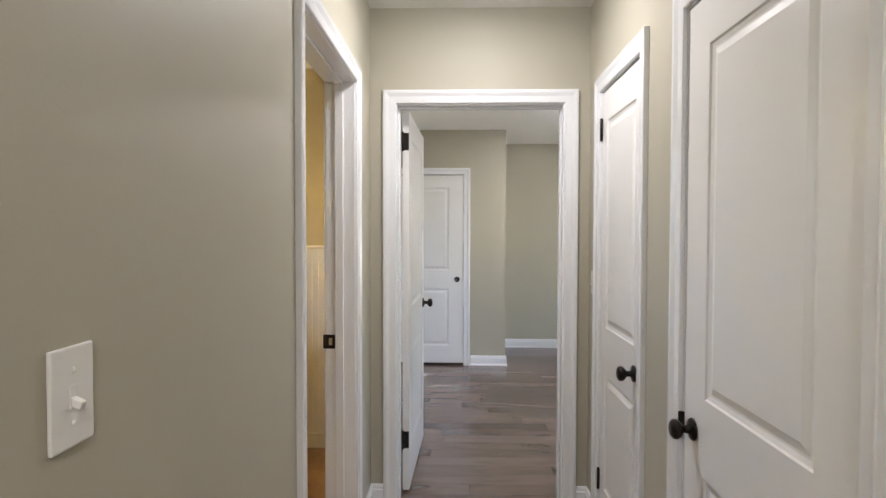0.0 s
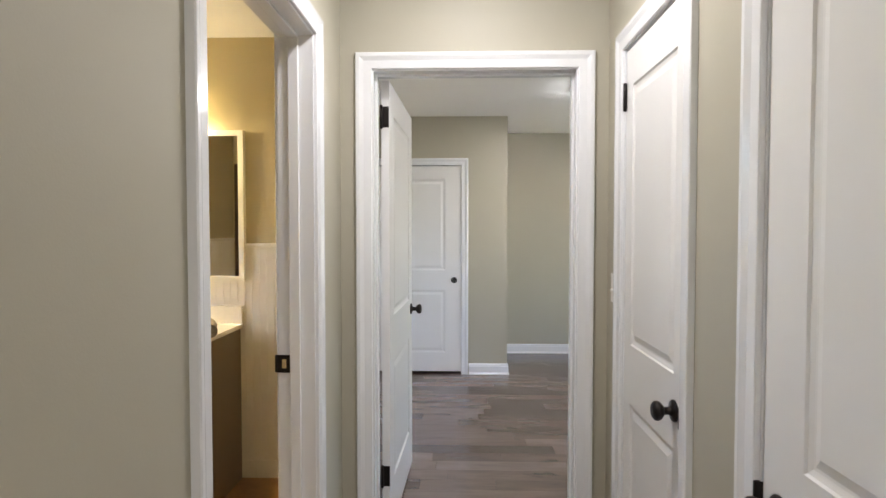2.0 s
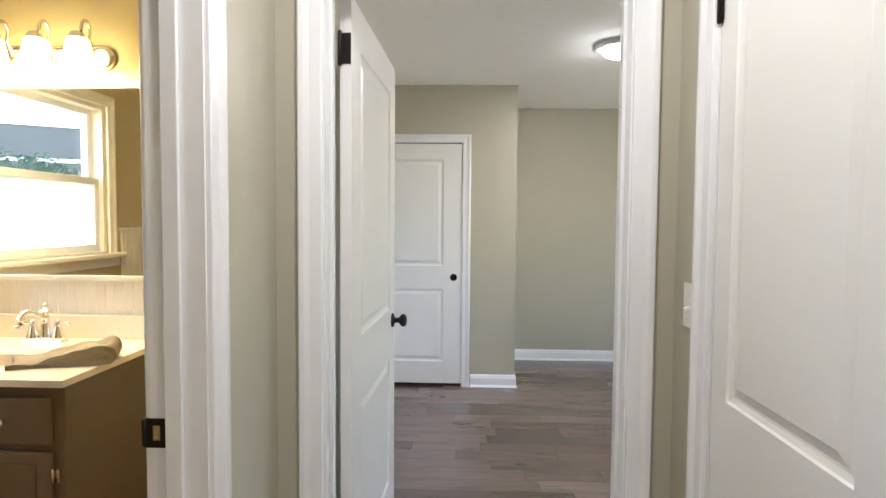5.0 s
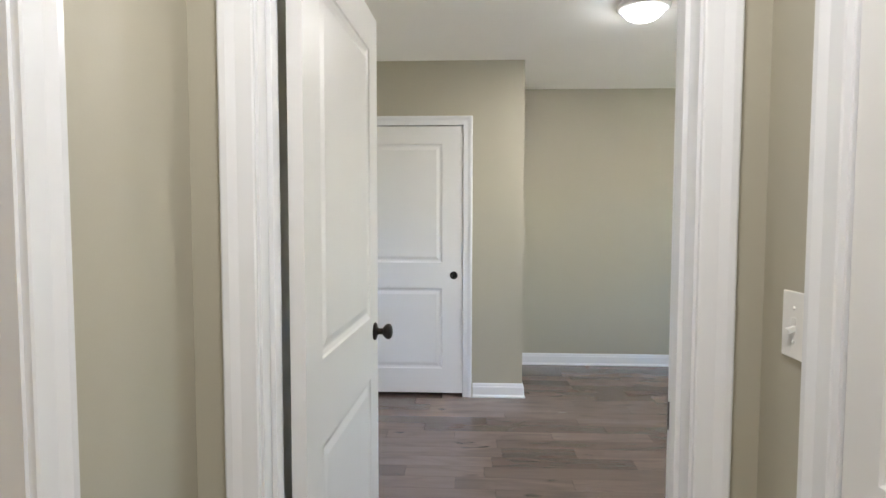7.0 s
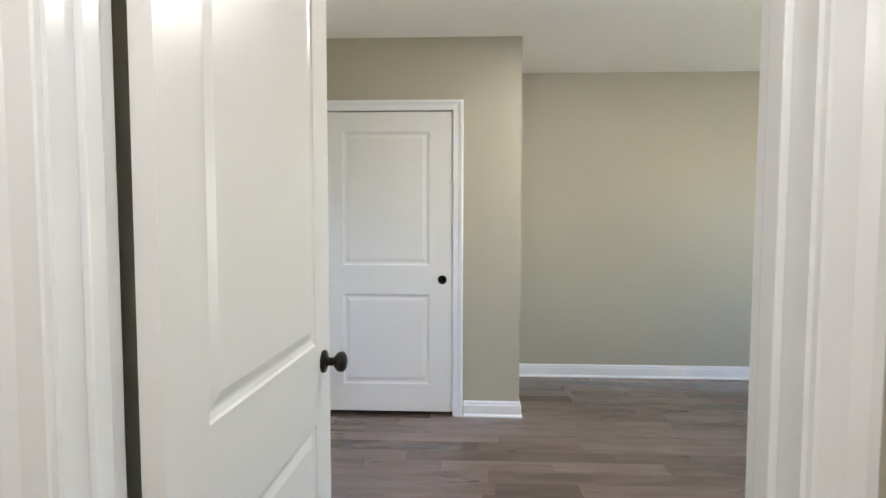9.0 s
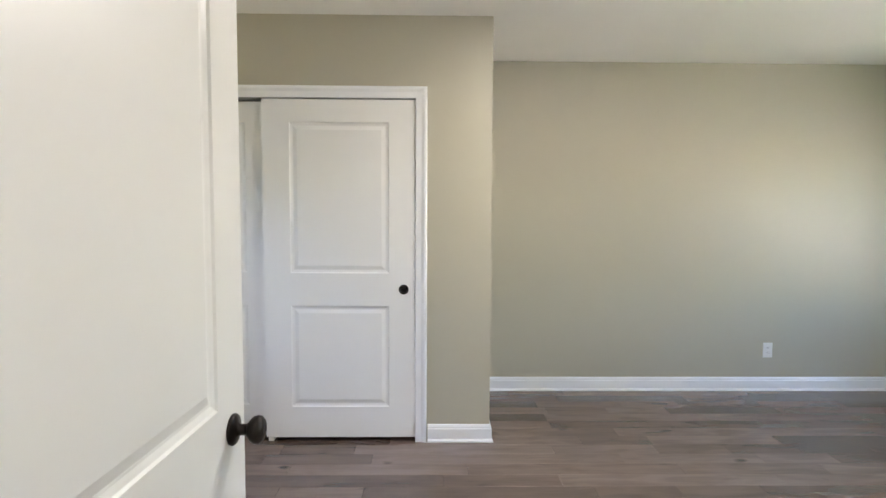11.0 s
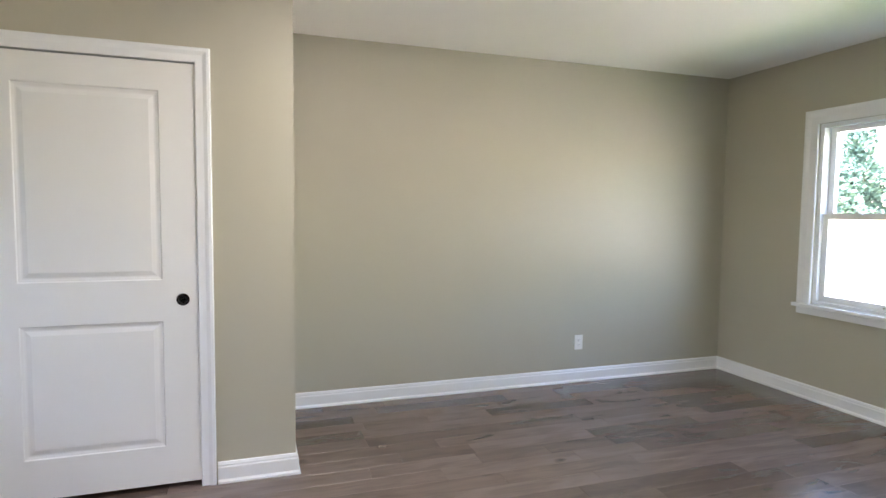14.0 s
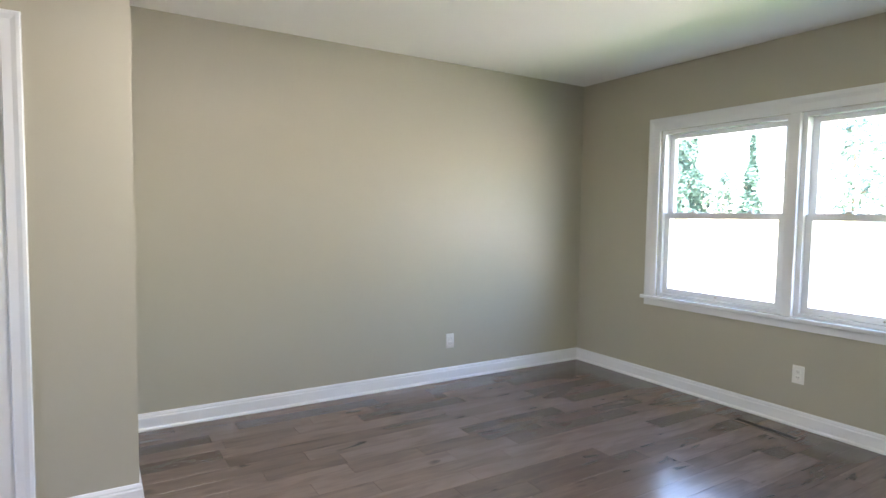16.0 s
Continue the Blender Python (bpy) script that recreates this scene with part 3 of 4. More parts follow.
def bath_window():
    yc, half = sum(BW_Y) / 2, (BW_Y[1] - BW_Y[0]) / 2
    z0, z1 = BW_Z
    m = thing("window_2", pose(XBL, yc, 0, 0, 0, 90), "cream double-hung bathroom window with frosted lower pane", "window", kind="structure")

    def st(sx, top):
        return lambda u, v: (sx * (half + u), -v, z1 + u if top else z0)

    for pair in (((-1, 0), (-1, 1)), ((-1, 1), (1, 1)), ((1, 1), (1, 0))):
        part("casing", swept(CASING, [st(*p) for p in pair]), CREAM, m)
    part("window_sill", a_box(-half - 0.12, half + 0.12, -0.055, 0.04, z0 - 0.026, z0, 0.006), CREAM, m)
    part("apron", a_box(-half - 0.09, half + 0.09, -0.018, 0.0, z0 - 0.085, z0 - 0.026, 0.004), CREAM, m)
    part("window_frame", wall_mesh("y", 0.012, 0.15, -half, half, z0, z1, [(-half + 0.025, half - 0.025, z0 + 0.012, z1 - 0.025)]), CREAM, m)
    zm = 1.615
    sash(m, -half + 0.025, half - 0.025, zm - 0.018, z1 - 0.025, 0.080, PANE)
    sash(m, -half + 0.025, half - 0.025, z0 + 0.012, zm + 0.018, 0.040, FROST, label="sash with a frosted pane")


bath_window()

# ---- switches, outlets, lamps, vent ----


def light_switch(m, label):
    s = thing("light_switch", m, label, "light switch", "light switches")
    plate = part("wall_plate", a_box(-0.036, 0.036, -0.006, 0.0, -0.058, 0.058, 0.0025), PLASTIC, s)
    part("toggle", a_box(-0.0045, 0.0045, -0.020, -0.004, -0.008, 0.002, 0.002), PLASTIC, s, at=pose(0, 0, 0, 22))
    part("toggle_collar", wall_mesh("y", -0.0068, -0.0055, -0.0065, 0.0065, -0.0135, 0.0135, [(-0.005, 0.005, -0.0115, 0.0115)]), PLASTIC, s)
    for z in (-0.030, 0.030):
        part("screw", turned([(0.0033, 0.0058), (0.003, 0.0072), (0.001, 0.0074)], 12, "y", at=(0, 0, z)), PLASTIC, plate)


def outlet(m, label):
    s = thing("wall_outlet", m, label, "outlet", "wall outlets")
    part("wall_plate", a_box(-0.036, 0.036, -0.006, 0.0, -0.058, 0.058, 0.0025), PLASTIC, s)
    for z in (-0.0195, 0.0195):
        r = part("receptacle", a_box(-0.0165, 0.0165, -0.0085, -0.005, z - 0.014, z + 0.014, 0.003), PLASTIC, s)
        # dark inlays on the face paint in the shade of the holes
        for x in (-0.006, 0.006):
            part("slot", a_box(x - 0.001, x + 0.001, -0.0090, -0.008, z - 0.001, z + 0.007), SLOT_SHADE, r)
        part("slot", turned([(0.002, 0.0084), (0.002, 0.0090)], 10, "y", at=(0, 0, z - 0.007)), SLOT_SHADE, r)
    part("screw", turned([(0.003, 0.0058), (0.0025, 0.0072)], 12, "y"), PLASTIC, s)


light_switch(pose(XL, 1.158, 1.220, 0, 0, 90), "white toggle light switch on the hall wall")
light_switch(pose(XR, 3.307, 1.165, 0, 0, -90), "white toggle light switch beside the bedroom doorway")
outlet(pose(2.742, YF, 0.317), "white duplex outlet on the long bedroom wall")
outlet(pose(XW, 5.54, 0.336, 0, 0, -90), "white duplex outlet below the bedroom window")


def ceiling_dome(m, label, lit):
    c = thing("ceiling_light", m, label, "ceiling light", "ceiling lights")
    part("pan", turned([(0.138, 0.0), (0.142, -0.006), (0.140, -0.018), (0.128, -0.027), (0.108, -0.029)], 40), TRIM, c, "white enamelled rim")
    prof = [(0.107 * math.cos(a), -0.026 - 0.062 * math.sin(a)) for a in [k * math.pi / 2 / 9 for k in range(9)]] + [(0.004, -0.088)]
    g = part("diffuser", turned(prof, 36), lit, c, "glowing white glass dome")
    g.visible_shadow = False


ceiling_dome(pose(1.02, 5.47, ROOM_H), "flush dome ceiling light with a white rim, lit", DOME_GLASS)
ceiling_dome(pose(0.09, 2.70, HALL_H), "flush dome ceiling light in the hall, out of view, lit", DOME_GLASS)
# invented dome, unseen, to house the added fill lamp
ceiling_dome(pose(0.09, -0.40, HALL_H), "flush dome ceiling light in the hall, out of view, lit", DOME_GLASS)


def floor_vent():
    # wooden vent, coloured like the floor boards
    v = thing("floor_vent", pose(3.925, 5.615, 0.0), "narrow brown wooden slotted vent let into the floor", "floor vent")
    part("frame", wall_mesh("x", -0.034, 0.034, -0.20, 0.20, -0.02, 0.003), VENT, v)
    # dark bars on a solid plate imitate the shaded gaps of the vent
    for k in range(24):
        y = -0.184 + k * 0.016
        part("dark_slot_bar", a_box(-0.020, 0.020, y - 0.006, y + 0.006, 0.003, 0.0045), SLOT_SHADE, v)


floor_vent()

# ---- bathroom ----
WCAP = 1.30


def wainscot():
    bead = thing("wainscot", pose(0, 0, 0), "cream beadboard wainscot with a cap rail", "wainscot", kind="structure")
    y = BATH_Y
    x = XL - 0.124 - 0.001
    while x - 0.041 > XBL:
        bm = a_box(x - 0.0400, x, y - 0.009, y - 0.0005, 0.10, WCAP, 0.0016)
        box(bm, x - 0.0412, x - 0.0398, y - 0.0072, y - 0.0005, 0.10, WCAP)
        part("bead_board", bm, CREAM, bead)
        x -= 0.041
    part("cap_rail", a_box(XBL, XL - 0.125, y - 0.022, y - 0.0005, WCAP, WCAP + 0.022, 0.005), CREAM, bead)
    part("base", a_box(XBL, XL - 0.125, y - 0.015, y - 0.0005, 0.0, 0.10, 0.004), CREAM, bead)
    yy = BATH_END
    while yy + 0.041 < BW_Y[0] - 0.1:
        part("bead_board", a_box(XBL + 0.0005, XBL + 0.009, yy, yy + 0.0395, 0.10, WCAP, 0.0035), CREAM, bead)
        yy += 0.041
    part("cap_rail", a_box(XBL + 0.0005, XBL + 0.022, BATH_END, BW_Y[0] - 0.092, WCAP, WCAP + 0.022, 0.005), CREAM, bead)
    part("base", a_box(XBL + 0.0005, XBL + 0.015, BATH_END, BATH_Y - 0.03, 0.0, 0.10, 0.004), CREAM, bead)


wainscot()
structure("dark_bath_door", wall_mesh("y", BATH_END, BATH_END + 0.04, XBL + 0.03, XBL + 0.85, 0.0, 2.05, [(XBL + 0.13, XBL + 0.40, 0.25, 0.95), (XBL + 0.48, XBL + 0.75, 0.25, 0.95), (XBL + 0.13, XBL + 0.40, 1.10, 1.90), (XBL + 0.48, XBL + 0.75, 1.10, 1.90)]), DARKWOOD, "dark stained wooden door at the bathroom's end", "door")
for px in (XBL + 0.13, XBL + 0.48):
    for pz in ((0.25, 0.95), (1.10, 1.90)):
        part("panel", moulded_panel(px, px + 0.27, *pz, BATH_END + 0.038, 1), DARKWOOD, bpy.data.objects["dark_bath_door"])

VX0, VX1, VYF, VYB = -2.155, -1.190, 3.555, BATH_Y - 0.016
CT = 0.875
SOAP_AT, JAR_AT = (-1.914, 4.085), (-2.055, 4.075)


def vanity():
    v = thing("vanity_cabinet", pose(0, 0, 0), "dark taupe painted bathroom vanity cabinet with chrome knobs", "vanity")
    part("carcass", wall_mesh("y", VYF, VYB, VX0, VX1, 0.09, CT - 0.022), TAUPE, v)
    part("toe_kick", a_box(VX0, VX1, VYF + 0.06, VYB, 0.0, 0.09), TAUPE, v)
    fronts = (("drawer", VX1 - 0.335, VX1 - 0.040, 0.665, 0.815), ("drawer", VX0 + 0.04, VX1 - 0.370, 0.665, 0.815), ("cabinet_door", VX1 - 0.560, VX1 - 0.040, 0.13, 0.640), ("cabinet_door", VX0 + 0.04, VX1 - 0.595, 0.13, 0.640))
    for name, x0, x1, z0, z1 in fronts:
        f = part(name, a_box(x0, x1, VYF - 0.018, VYF, z0, z1, 0.005), TAUPE, v)
        if name == "cabinet_door":
            part("panel", a_box(x0 + 0.045, x1 - 0.045, VYF - 0.0215, VYF - 0.018, z0 + 0.035, z1 - 0.035, 0.003), TAUPE, f)
        kx, kz = ((x0 + x1) / 2, (z0 + z1) / 2) if name == "drawer" else (x0 + 0.03, z1 - 0.07)
        part("knob", turned([(0.008, 0.018), (0.006, 0.026), (0.014, 0.034), (0.015, 0.042), (0.006, 0.047)], 20, "y", at=(kx, VYF, kz)), CHROME, f, "round chrome knob")
        if name == "cabinet_door":
            for z in (z0 + 0.08, z1 - 0.08):
                bm = a_box(x1 + 0.001, x1 + 0.018, VYF - 0.004, VYF - 0.0005, z - 0.022, z + 0.022, 0.001)
                turned([(0.004, -0.028), (0.004, 0.028)], 10, bm=bm, at=(x1 + 0.002, VYF - 0.012, z))
                part("hinge", bm, CHROME, f, "small chrome hinge")


vanity()


def countertop():
    c = thing("countertop", pose(0, 0, 0), "cream cultured marble vanity top with an oval basin", "countertop")
    x0, x1, y0, y1 = VX0 - 0.015, VX1 + 0.015, VYF - 0.030, BATH_Y - 0.012
    cx, cy, rx, ry = -1.67, 3.80, 0.23, 0.155
    bm = bmesh.new()
    n = 48
    ring = [[] for _ in range(7)]
    for i in range(n):
        a = 2 * math.pi * i / n
        ca, sa = math.cos(a), math.sin(a)
        k = min((x1 - cx if ca > 0 else cx - x0) / max(abs(ca), 1e-6), (y1 - cy if sa > 0 else cy - y0) / max(abs(sa), 1e-6))
        px, py = cx + ca * k, cy + sa * k
        ring[0].append(bm.verts.new((px, py, CT - 0.022)))
        ring[1].append(bm.verts.new((px, py, CT)))
        for q, (s, dz) in enumerate(((1.08, 0.0), (1.0, -0.005), (0.86, -0.035), (0.6, -0.075), (0.12, -0.095))):
            ring[q + 2].append(bm.verts.new((cx + ca * rx * s, cy + sa * ry * s, CT + dz)))
    for a, b in zip(ring, ring[1:]):
        for i in range(n):
            bm.faces.new((a[i], a[(i + 1) % n], b[(i + 1) % n], b[i])).smooth = a is not ring[0] and a is not ring[1]
    bm.faces.new(ring[-1])
    for x, y in ((x0, y0), (x1, y0), (x0, y1), (x1, y1)):
        ids = sorted(range(n), key=lambda i: (ring[1][i].co.x - x) ** 2 + (ring[1][i].co.y - y) ** 2)[0]
        ring[0][ids].co.x, ring[0][ids].co.y = x, y
        ring[1][ids].co.x, ring[1][ids].co.y = x, y
    part("basin_top", bm, MARBLE, c)
    part("backsplash", a_box(x0, x1, y1 - 0.020, y1, CT, CT + 0.098, 0.004), MARBLE, c)


countertop()


def faucet():
    f = thing("faucet", pose(-1.635, 4.062, CT), "chrome two-handle bathroom faucet with a curved spout", "faucet")
    bm = bmesh.new()
    low = [bm.verts.new((sx * 0.084, sy * 0.030, 0.0)) for sx, sy in ((-1, -1), (1, -1), (1, 1), (-1, 1))]
    top = [bm.verts.new((sx * 0.070, sy * 0.020, 0.020)) for sx, sy in ((-1, -1), (1, -1), (1, 1), (-1, 1))]
    for i in range(4):
        bm.faces.new((low[i], low[(i + 1) % 4], top[(i + 1) % 4], top[i]))
    bm.faces.new(low[::-1]), bm.faces.new(top)
    bmesh.ops.bevel(bm, geom=bm.edges[:], offset=0.004, segments=2, affect="EDGES")
    part("base_plate", bm, CHROME, f)
    bm = turned([(0.024, 0.014), (0.025, 0.022), (0.021, 0.040), (0.016, 0.075), (0.014, 0.098), (0.019, 0.102), (0.015, 0.107), (0.017, 0.116), (0.027, 0.124), (0.024, 0.130), (0.014, 0.136), (0.008, 0.141), (0.006, 0.146), (0.011, 0.151), (0.008, 0.157), (0.002, 0.163)], 24)
    part("body", bm, CHROME, f)
    spout = part("spout", tube([(0, -0.008, 0.116), (0, -0.030, 0.117), (0, -0.052, 0.122), (0, -0.076, 0.132), (0, -0.098, 0.137), (0, -0.117, 0.132), (0, -0.130, 0.118), (0, -0.136, 0.100)], [0.010, 0.009, 0.009, 0.010, 0.011, 0.012, 0.012, 0.014], 14), CHROME, f)
    part("spout_tip", turned([(0.016, 0.096), (0.017, 0.090), (0.015, 0.084), (0.011, 0.083)], 18, at=(0, -0.137, 0)), CHROME, spout)
    for s in (-1, 1):
        h = part("handle", turned([(0.026, 0.014), (0.026, 0.022), (0.022, 0.034), (0.014, 0.062), (0.011, 0.070), (0.014, 0.074), (0.010, 0.078), (0.013, 0.084), (0.009, 0.090), (0.003, 0.093)], 20, at=(s * 0.052, 0, 0)), CHROME, f)
        part("lever", tube([(s * 0.052, 0, 0.080), (s * 0.068, -0.003, 0.081), (s * 0.084, -0.006, 0.080), (s * 0.098, -0.009, 0.079), (s * 0.110, -0.011, 0.078)], [0.004, 0.0045, 0.007, 0.009, 0.005], 12), CHROME, h)


faucet()


def towel():
    """A hand towel folded over at one end into a thick roll, its tail slack over the basin's edge."""
    top = []
    for k in range(9):
        a = -0.5 * math.pi + math.pi * k / 8
        top.append((0.148 + 0.034 * math.cos(a), 0.034 + 0.034 * math.sin(a)))
    for k in range(1, 25):
        q = k / 24
        top.append((0.148 - 0.338 * q, 0.068 - 0.050 * (q * q * (3 - 2 * q)) ** 0.8))
    low = [(0.148 - 0.338 * q / 24, 0.0015) for q in range(24, 0, -1)]
    loop = top + low
    bm, rows, across = bmesh.new(), [], 16
    stations = [(0.0, 0.25, 0.004), (0.0, 0.62, 0.007), (0.0, 0.92, 0.0)] + [(j / across, 1.0, 0.0) for j in range(across + 1)] + [(1.0, 0.62, -0.007), (1.0, 0.25, -0.004)]
    for v, shrink, push in stations:
        row = []
        for i, (x, z) in enumerate(loop):
            tail = min(1.0, max(0.0, (0.12 - x) / 0.31))
            mid = 0.034 - 0.024 * tail
            zz = mid + (z - mid) * shrink
            xx = x - (1 - shrink) * 0.030 * (1 if x > 0.148 else 0)
            px = xx + 0.020 * math.sin(3.1 * v + 0.6) * tail + 0.004 * noise.noise((5 * v, 9 * x, 2))
            py = -0.080 + 0.160 * v + push + 0.030 * tail * math.sin(2.6 * tail) + 0.008 * noise.noise((12 * x, 4, 3 * v))
            lift = min(1, z / 0.03) * shrink
            fold = 0.007 * math.exp(-((v - 0.42 - 0.8 * x) / 0.07) ** 2)
            pz = zz + (0.004 * math.sin(7 * v + 11 * x) + 0.014 * noise.noise((15 * x, 6 * v, 5)) - 1.4 * fold) * lift
            row.append(bm.verts.new((px, py, max(pz, 0.0012))))
        rows.append(row)
    m = len(loop)
    for a, b in zip(rows, rows[1:]):
        for i in range(m):
            bm.faces.new((a[i], a[(i + 1) % m], b[(i + 1) % m], b[i])).smooth = True
    bm.faces.new(rows[0][::-1]), bm.faces.new(rows[-1])
    t = part("hand_towel", bm, TOWEL, at=pose(-1.318, 3.742, CT, 0, 0, 24) @ Matrix.Diagonal((0.90, 0.95, 0.95, 1)))
    tagged(t, "grey cotton hand towel folded over on the vanity top", "towel")


towel()


def wall_mirror():
    m = thing("wall_mirror", pose(0, BATH_Y - 0.024, 0), "wide white-framed mirror above the vanity", "mirror")
    x0, x1, z0, z1 = -2.18, -1.158, 1.118, 1.945
    part("frame", wall_mesh("y", -0.012, 0.022, x0, x1, z0, z1, [(x0 + 0.030, x1 - 0.030, z0 + 0.022, z1 - 0.028)]), CREAM, m)
    part("mirror_glass", a_box(x0 + 0.029, x1 - 0.029, 0.0, 0.004, z0 + 0.021, z1 - 0.027), MIRROR, m, "silvered mirror glass")


wall_mirror()


def vanity_light():
    v = thing("vanity_light", pose(-1.64, BATH_Y, 2.044), "brushed nickel three-shade vanity light, lit", "wall light")
    bm = bmesh.new()
    hw, hh = 0.205, 0.052
    prof = [(hh, 0.0), (hh, 0.012), (hh - 0.010, 0.022), (hh - 0.022, 0.026)]
    loops = []
    for r, d in prof:
        loop = []
        for sx in (1, -1):
            for k in range(13):
                a = (-90 + 15 * k) if sx > 0 else (90 + 15 * k)
                loop.append(bm.verts.new((sx * hw + r * math.cos(radians(a)), -d, r * math.sin(radians(a)))))
        loops.append(loop)
    for a, b in zip(loops, loops[1:]):
        for i in range(len(a)):
            bm.faces.new((a[i], a[(i + 1) % len(a)], b[(i + 1) % len(a)], b[i])).smooth = True
    bm.faces.new(loops[0][::-1]), bm.faces.new(loops[-1])
    part("back_plate", bm, NICKEL, v)
    for k in range(3):
        x = -0.172 + 0.172 * k
        arm = [(x, -0.02, 0.0)] + [(x + 0.018 * math.sin(a * 0.5), -0.085 + 0.038 * math.cos(a), 0.075 + 0.052 * math.sin(a)) for a in [radians(-10 + 20 * i) for i in range(11)]] + [(x, -0.122, 0.062)]
        part("arm", tube(arm, 0.0065, 10), NICKEL, v)
        part("socket", turned([(0.010, 0.075), (0.024, 0.068), (0.030, 0.050), (0.030, 0.042)], 20, at=(x, -0.122, 0)), NICKEL, v)
        s = part("shade", turned([(0.026, 0.050), (0.036, 0.040), (0.043, 0.010), (0.050, -0.030), (0.060, -0.066), (0.058, -0.067), (0.047, -0.030), (0.040, 0.010), (0.033, 0.038), (0.010, 0.044)], 26, at=(x, -0.122, 0)), SHADE_GLASS, v, "frosted bell glass shade, glowing")
        lamp("vanity_bulb", "POINT", pose(-1.64 + x, BATH_Y - 0.122, 1.990), BATH_W, WARM_LAMP, 0.035)


vanity_light()
outlet(pose(-1.985, BATH_Y - 0.010, 1.050, 0, 90, 0), "white duplex outlet above the vanity backsplash")


def soap_dispenser():
    t = thing("soap_dispenser", pose(*SOAP_AT, CT), "clear glass soap dispenser with a chrome pump", "soap dispenser")
    part("bottle", turned([(0.030, 0.0), (0.034, 0.004), (0.034, 0.115), (0.028, 0.132), (0.015, 0.142), (0.014, 0.148)], 28), PANE, t, "clear glass bottle")
    pump = part("pump", turned([(0.016, 0.146), (0.017, 0.160), (0.012, 0.166), (0.009, 0.172), (0.009, 0.195), (0.012, 0.198), (0.012, 0.208), (0.005, 0.212)], 18), CHROME, t, "chrome pump")
    part("nozzle", tube([(0, 0, 0.203), (0.004, -0.024, 0.204), (0.006, -0.036, 0.198)], [0.005, 0.0045, 0.004], 10), CHROME, pump)


soap_dispenser()


def canister():
    t = thing("canister", pose(*JAR_AT, CT), "round taupe canister with a nickel rim on the vanity top", "canister")
    part("body", turned([(0.050, 0.0), (0.054, 0.003), (0.055, 0.115), (0.051, 0.115), (0.050, 0.010), (0.004, 0.008)], 30), CLAY, t)
    part("rim", turned([(0.0555, 0.112), (0.058, 0.117), (0.0555, 0.124), (0.050, 0.123), (0.050, 0.114)], 30, cap=False), NICKEL, t, "brushed nickel rim")


canister()

# ---- outdoors ----
GZ = -0.45
structure("ground", a_box(-400, 400, -400, 400, GZ - 0.5, GZ), LAWN, "sunlit dry mown lawn reaching to the horizon", "ground")
# unseen strip, added to bounce green light onto the bedroom ceiling
structure("lawn", a_box(XW + 0.15, XW + 3.0, -8, 20, GZ - 0.02, GZ + 0.012), GREEN, "unseen strip of green lawn below the bedroom window", "lawn")
# begins near the house so its unseen edge reflects sun into the bedroom
structure("driveway", a_box(XW + 3.0, XW + 70.0, -60, 120, GZ, GZ + 0.02), DRIVE, "pale concrete drive in full sun", "driveway")


def bank():
    """A pale grass bank closing the view across the drive."""
    bm = bmesh.new()
    rows = []
    for x, z in ((40, 0.0), (48, 0.45), (56, 1.15), (64, 1.65), (80, 1.8), (120, 1.8), (120, -0.3)):
        rows.append([bm.verts.new((x + 0.6 * math.sin(0.31 * y), y, GZ + max(z + 0.08 * math.sin(0.23 * y + x), -0.3))) for y in range(-120, 200, 8)])
    for a, b in zip(rows, rows[1:]):
        for k in range(len(a) - 1):
            bm.faces.new((a[k], a[k + 1], b[k + 1], b[k]))
    structure("grass_bank", bm, DRYGRASS, "pale sunlit grass bank across the drive", "bank")


bank()


def tree(name, x, y, height, spread, conifer, seed, leaves, label):
    rnd = random.Random(seed)
    t = thing(name, pose(x, y, GZ + 1.6), label, "tree", "trees across the drive")
    trunk = tube([(0, 0, 0), (0.05, 0.03, height * 0.3), (-0.04, 0.05, height * 0.6), (0, 0, height * 0.95)], [0.16, 0.13, 0.08, 0.02], 8)
    for k in range(16):
        a, z = rnd.uniform(0, 6.28), height * rnd.uniform(0.2, 0.85)
        r = spread * (1.05 - z / height) if conifer else spread * rnd.uniform(0.5, 0.8)
        tube([(0, 0, z), (0.5 * r * math.cos(a), 0.5 * r * math.sin(a), z + 0.12 * r), (r * math.cos(a), r * math.sin(a), z + 0.3 * r)], [0.05, 0.035, 0.012], 5, trunk)
    part("trunk", trunk, BARK, t)
    verts, faces = [], []
    for k in range(leaves):
        h = rnd.uniform(0.03, 1.0)
        a = rnd.uniform(0, 6.28)
        lobe = 0.72 + 0.28 * math.sin(3 * a + 9 * h + seed) + 0.2 * math.sin(17 * h + seed)
        r = spread * lobe * (1.02 - h if conifer else math.sin(math.pi * min(1, 0.12 + h * 0.9)) ** 0.6) * rnd.uniform(0.35, 1.0)
        c = Vector((r * math.cos(a), r * math.sin(a), h * height))
        u = Vector((rnd.gauss(0, 1), rnd.gauss(0, 1), rnd.gauss(0, 0.6))).normalized()
        w = u.cross(Vector((rnd.gauss(0, 1), rnd.gauss(0, 1), rnd.gauss(0, 1)))).normalized()
        s = rnd.uniform(0.12, 0.30)
        i = len(verts)
        verts += [c - u * s * 1.5, c + w * s * 0.7, c + u * s * 1.5, c - w * s * 0.7]
        faces.append((i, i + 1, i + 2, i + 3))
    me = bpy.data.meshes.new("crown")
    me.from_pydata(verts, [], faces)
    me.materials.append(LEAF)
    crown = new("crown", me)
    crown.parent = t


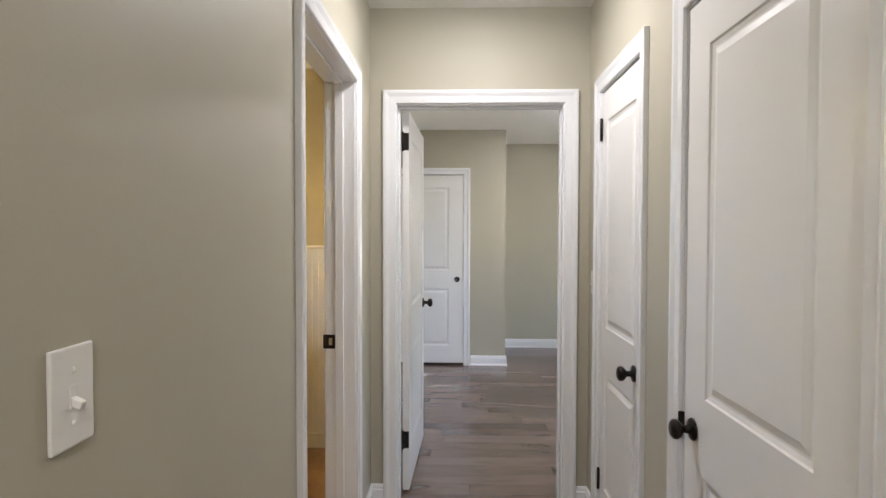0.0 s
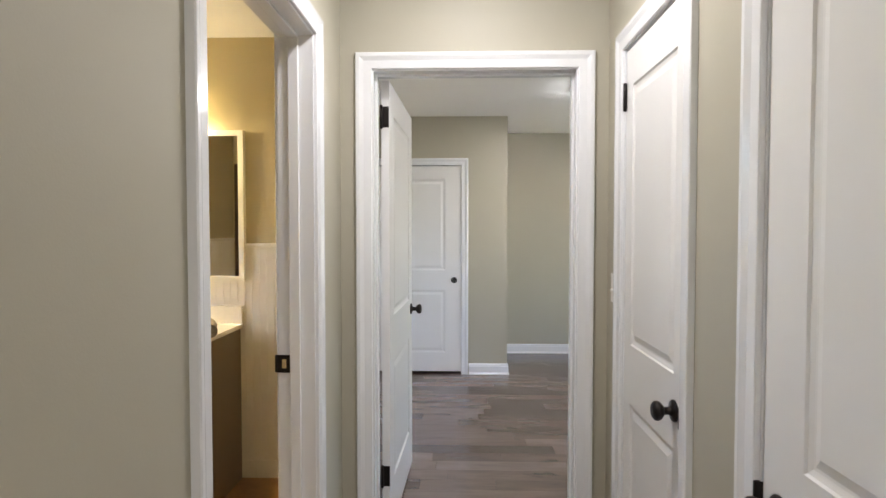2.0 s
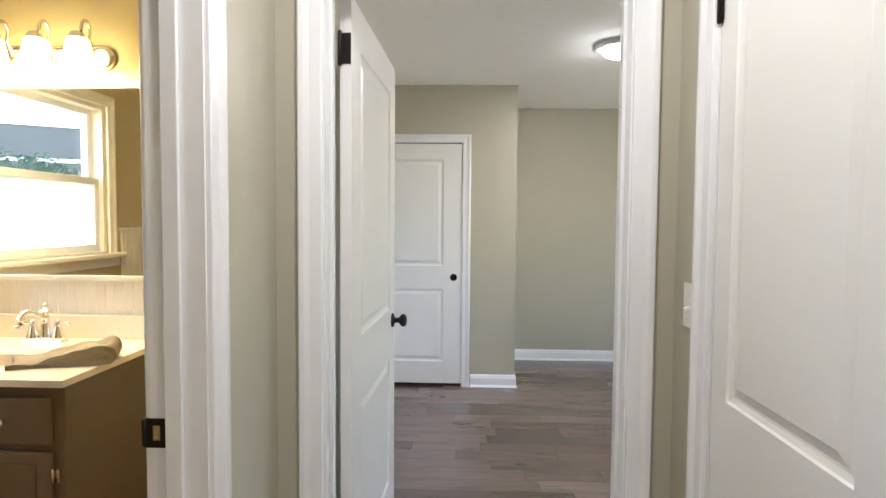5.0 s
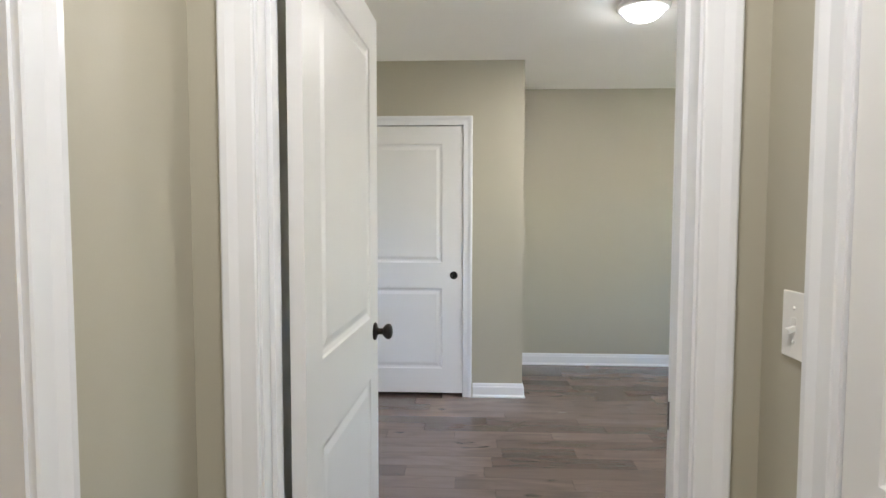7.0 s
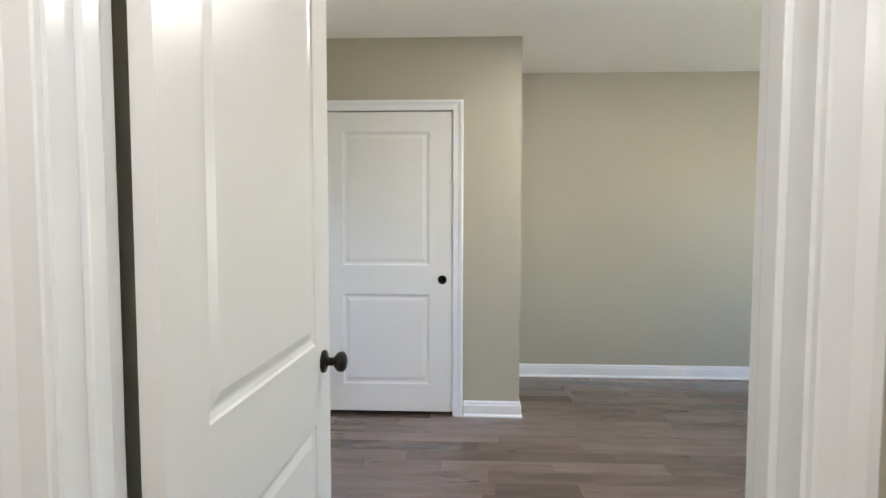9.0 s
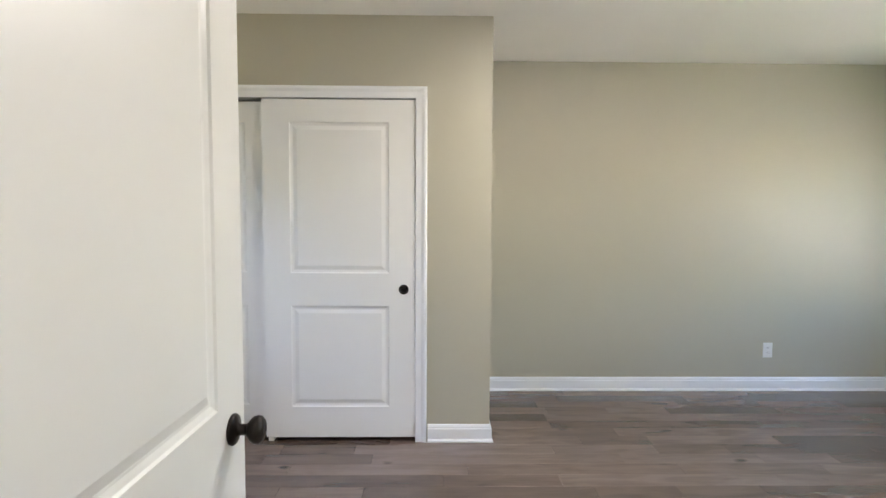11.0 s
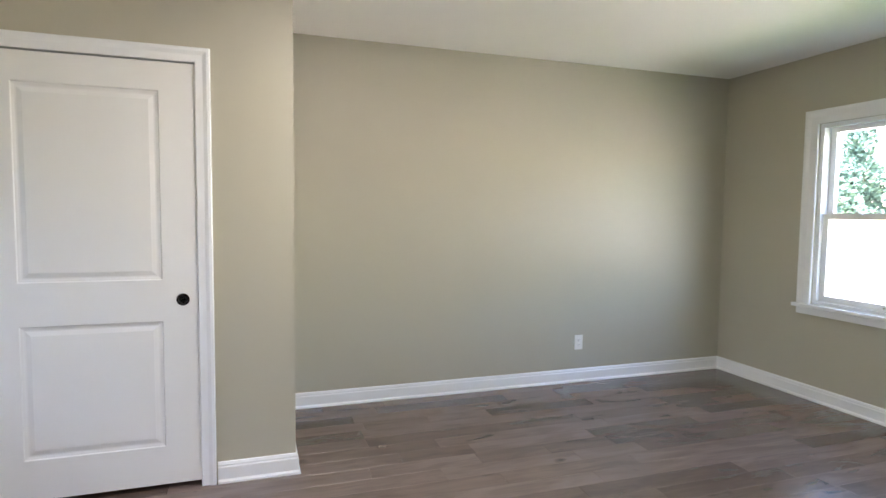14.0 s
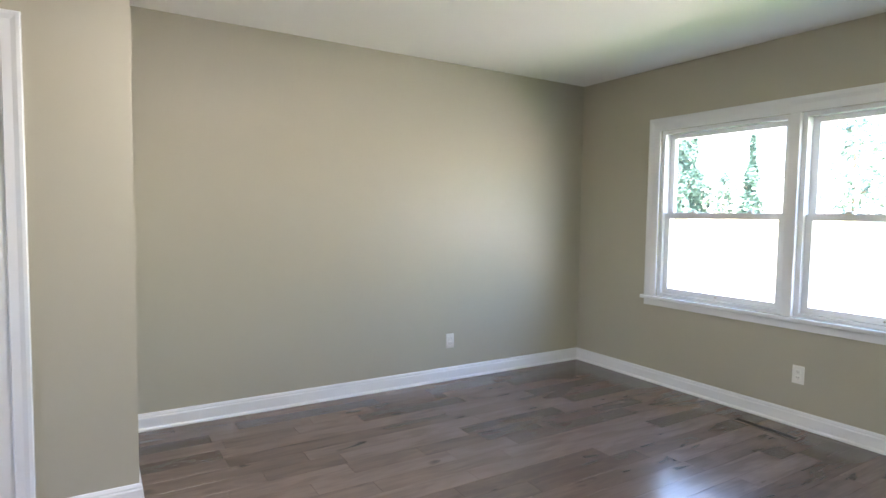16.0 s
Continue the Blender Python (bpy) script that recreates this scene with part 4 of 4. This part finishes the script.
tree("conifer_tree", 64.0, 48.9, 14.0, 4.0, True, 3, 12000, "tall full evergreen tree on the far bank")
tree("conifer_tree", 66.0, 41.6, 9.8, 1.7, True, 5, 3200, "slim evergreen tree on the far bank")
tree("broadleaf_tree", 64.0, 43.6, 5.4, 2.4, False, 8, 600, "low leafy tree on the far bank")
tree("broadleaf_tree", 68.0, 37.2, 8.0, 2.4, False, 9, 420, "thin leafy tree on the far bank")
tree("broadleaf_tree", 66.0, 31.0, 11.5, 4.6, False, 12, 1100, "loose leafy tree on the far bank")
tree("broadleaf_tree", 62.0, 23.5, 11.5, 4.4, False, 17, 3600, "broad leafy tree on the far bank")


def neighbour():
    """The next house, seen in the bathroom mirror through the window."""
    h = thing("neighbour_house", pose(-6.4, -2.63, GZ, 0, 0, 60), "white sided neighbouring house with a grey window and brick corner", "house")
    part("wall", wall_mesh("x", -4.0, 0.0, -0.53, 6.0, 0, 4.6, [(-0.30, 1.60, 2.40, 3.34)]), SIDING, h)
    part("roof", a_box(-4.4, 0.35, -1.1, 6.4, 4.6, 4.75), SHINGLE, h)
    w = part("window", wall_mesh("x", -0.02, 0.03, -0.36, 1.66, 2.34, 3.40, [(-0.27, 1.57, 2.43, 3.31)]), SIDING, h)
    part("pane", a_box(-0.03, -0.021, -0.30, 1.60, 2.40, 3.34), GREYPANE, w, "grey window")
    part("rail", a_box(-0.02, 0.02, -0.27, 1.57, 2.74, 2.80), SIDING, w)
    pier = part("brick_corner", a_box(-0.30, -0.01, -0.80, -0.535, 0, 4.6), MORTAR, h)
    for r in range(58):
        z = 0.01 + r * 0.078
        part("brick", a_box(-0.31, 0.01, -0.81 + 0.1 * (r % 2), -0.537 - 0.006 * (r % 2), z, z + 0.064), BRICK, pier)


neighbour()


def hedge():
    rnd = random.Random(21)
    verts, faces = [], []
    for k in range(12000):
        c = Vector((rnd.gauss(-5.7, 0.20), rnd.uniform(-2.0, 6), GZ + 2.66 * rnd.random() ** 0.6))
        u = Vector((rnd.gauss(0, 1), rnd.gauss(0, 1), rnd.gauss(0, 1))).normalized()
        w = u.orthogonal().normalized()
        i = len(verts)
        verts += [c - u * 0.05, c + w * 0.025, c + u * 0.05, c - w * 0.025]
        faces.append((i, i + 1, i + 2, i + 3))
    me = bpy.data.meshes.new("hedge")
    me.from_pydata(verts, [], faces)
    me.materials.append(LEAF)
    tagged(new("hedge", me), "loose green hedge outside the bathroom window", "hedge", kind="stuff")


hedge()

# ---- floor boards ----


def boards(name, x0, x1, y0, y1, seed, label, notch=None):
    """Hardwood boards of random length along x over a dark subfloor."""
    rnd = random.Random(seed)
    bm = a_box(x0, x1, y0 if notch is None else notch[1], y1, -0.10, -0.012)
    if notch:
        box(bm, notch[0], x1, y0, notch[1], -0.10, -0.012)
    f = structure(name, bm, UNDER, label, "floor")
    width = 0.127
    row = 0
    y = y0
    while y < y1 - 0.004:
        yb = min(y + width, y1)
        x = notch[0] if notch and yb <= notch[1] + 0.001 else x0
        first = rnd.uniform(0.15, 1.2)
        while x < x1 - 0.004:
            xb = x + (first or rnd.choice((0.42, 0.6, 0.78, 0.95, 1.15, 1.4)))
            first = 0
            if xb > x1 - 0.12:
                xb = x1
            g, e = 0.0005, 0.0003
            hx, hy = (xb - x) / 2, (yb - y) / 2
            vs = [(sx * (hx - k), sy * (hy - k), z) for k, z in ((g, -0.012), (g, -e), (g + e, 0.0)) for sx, sy in ((-1, -1), (1, -1), (1, 1), (-1, 1))]
            fs = [(i + b, (i + 1) % 4 + b, (i + 1) % 4 + b + 4, i + b + 4) for b in (0, 4) for i in range(4)] + [(8, 9, 10, 11)]
            me = bpy.data.meshes.new("plank")
            me.from_pydata(vs, [], fs)
            me.materials.append(PLANK)
            ob = new("plank", me)
            ob.parent = f
            ob.location = ((x + xb) / 2, (y + yb) / 2, 0)
            x = xb
        y = yb
        row += 1
    return f


boards("floor_hall", XL - 0.12, XR + 0.72, YBACK, YB, 4, "grey-brown hardwood plank hall floor")
boards("floor_bedroom", XRL, XW, YB, YF, 9, "grey-brown hardwood plank bedroom floor with a satin sheen", (XL - 0.12, YB + 6 * 0.127))
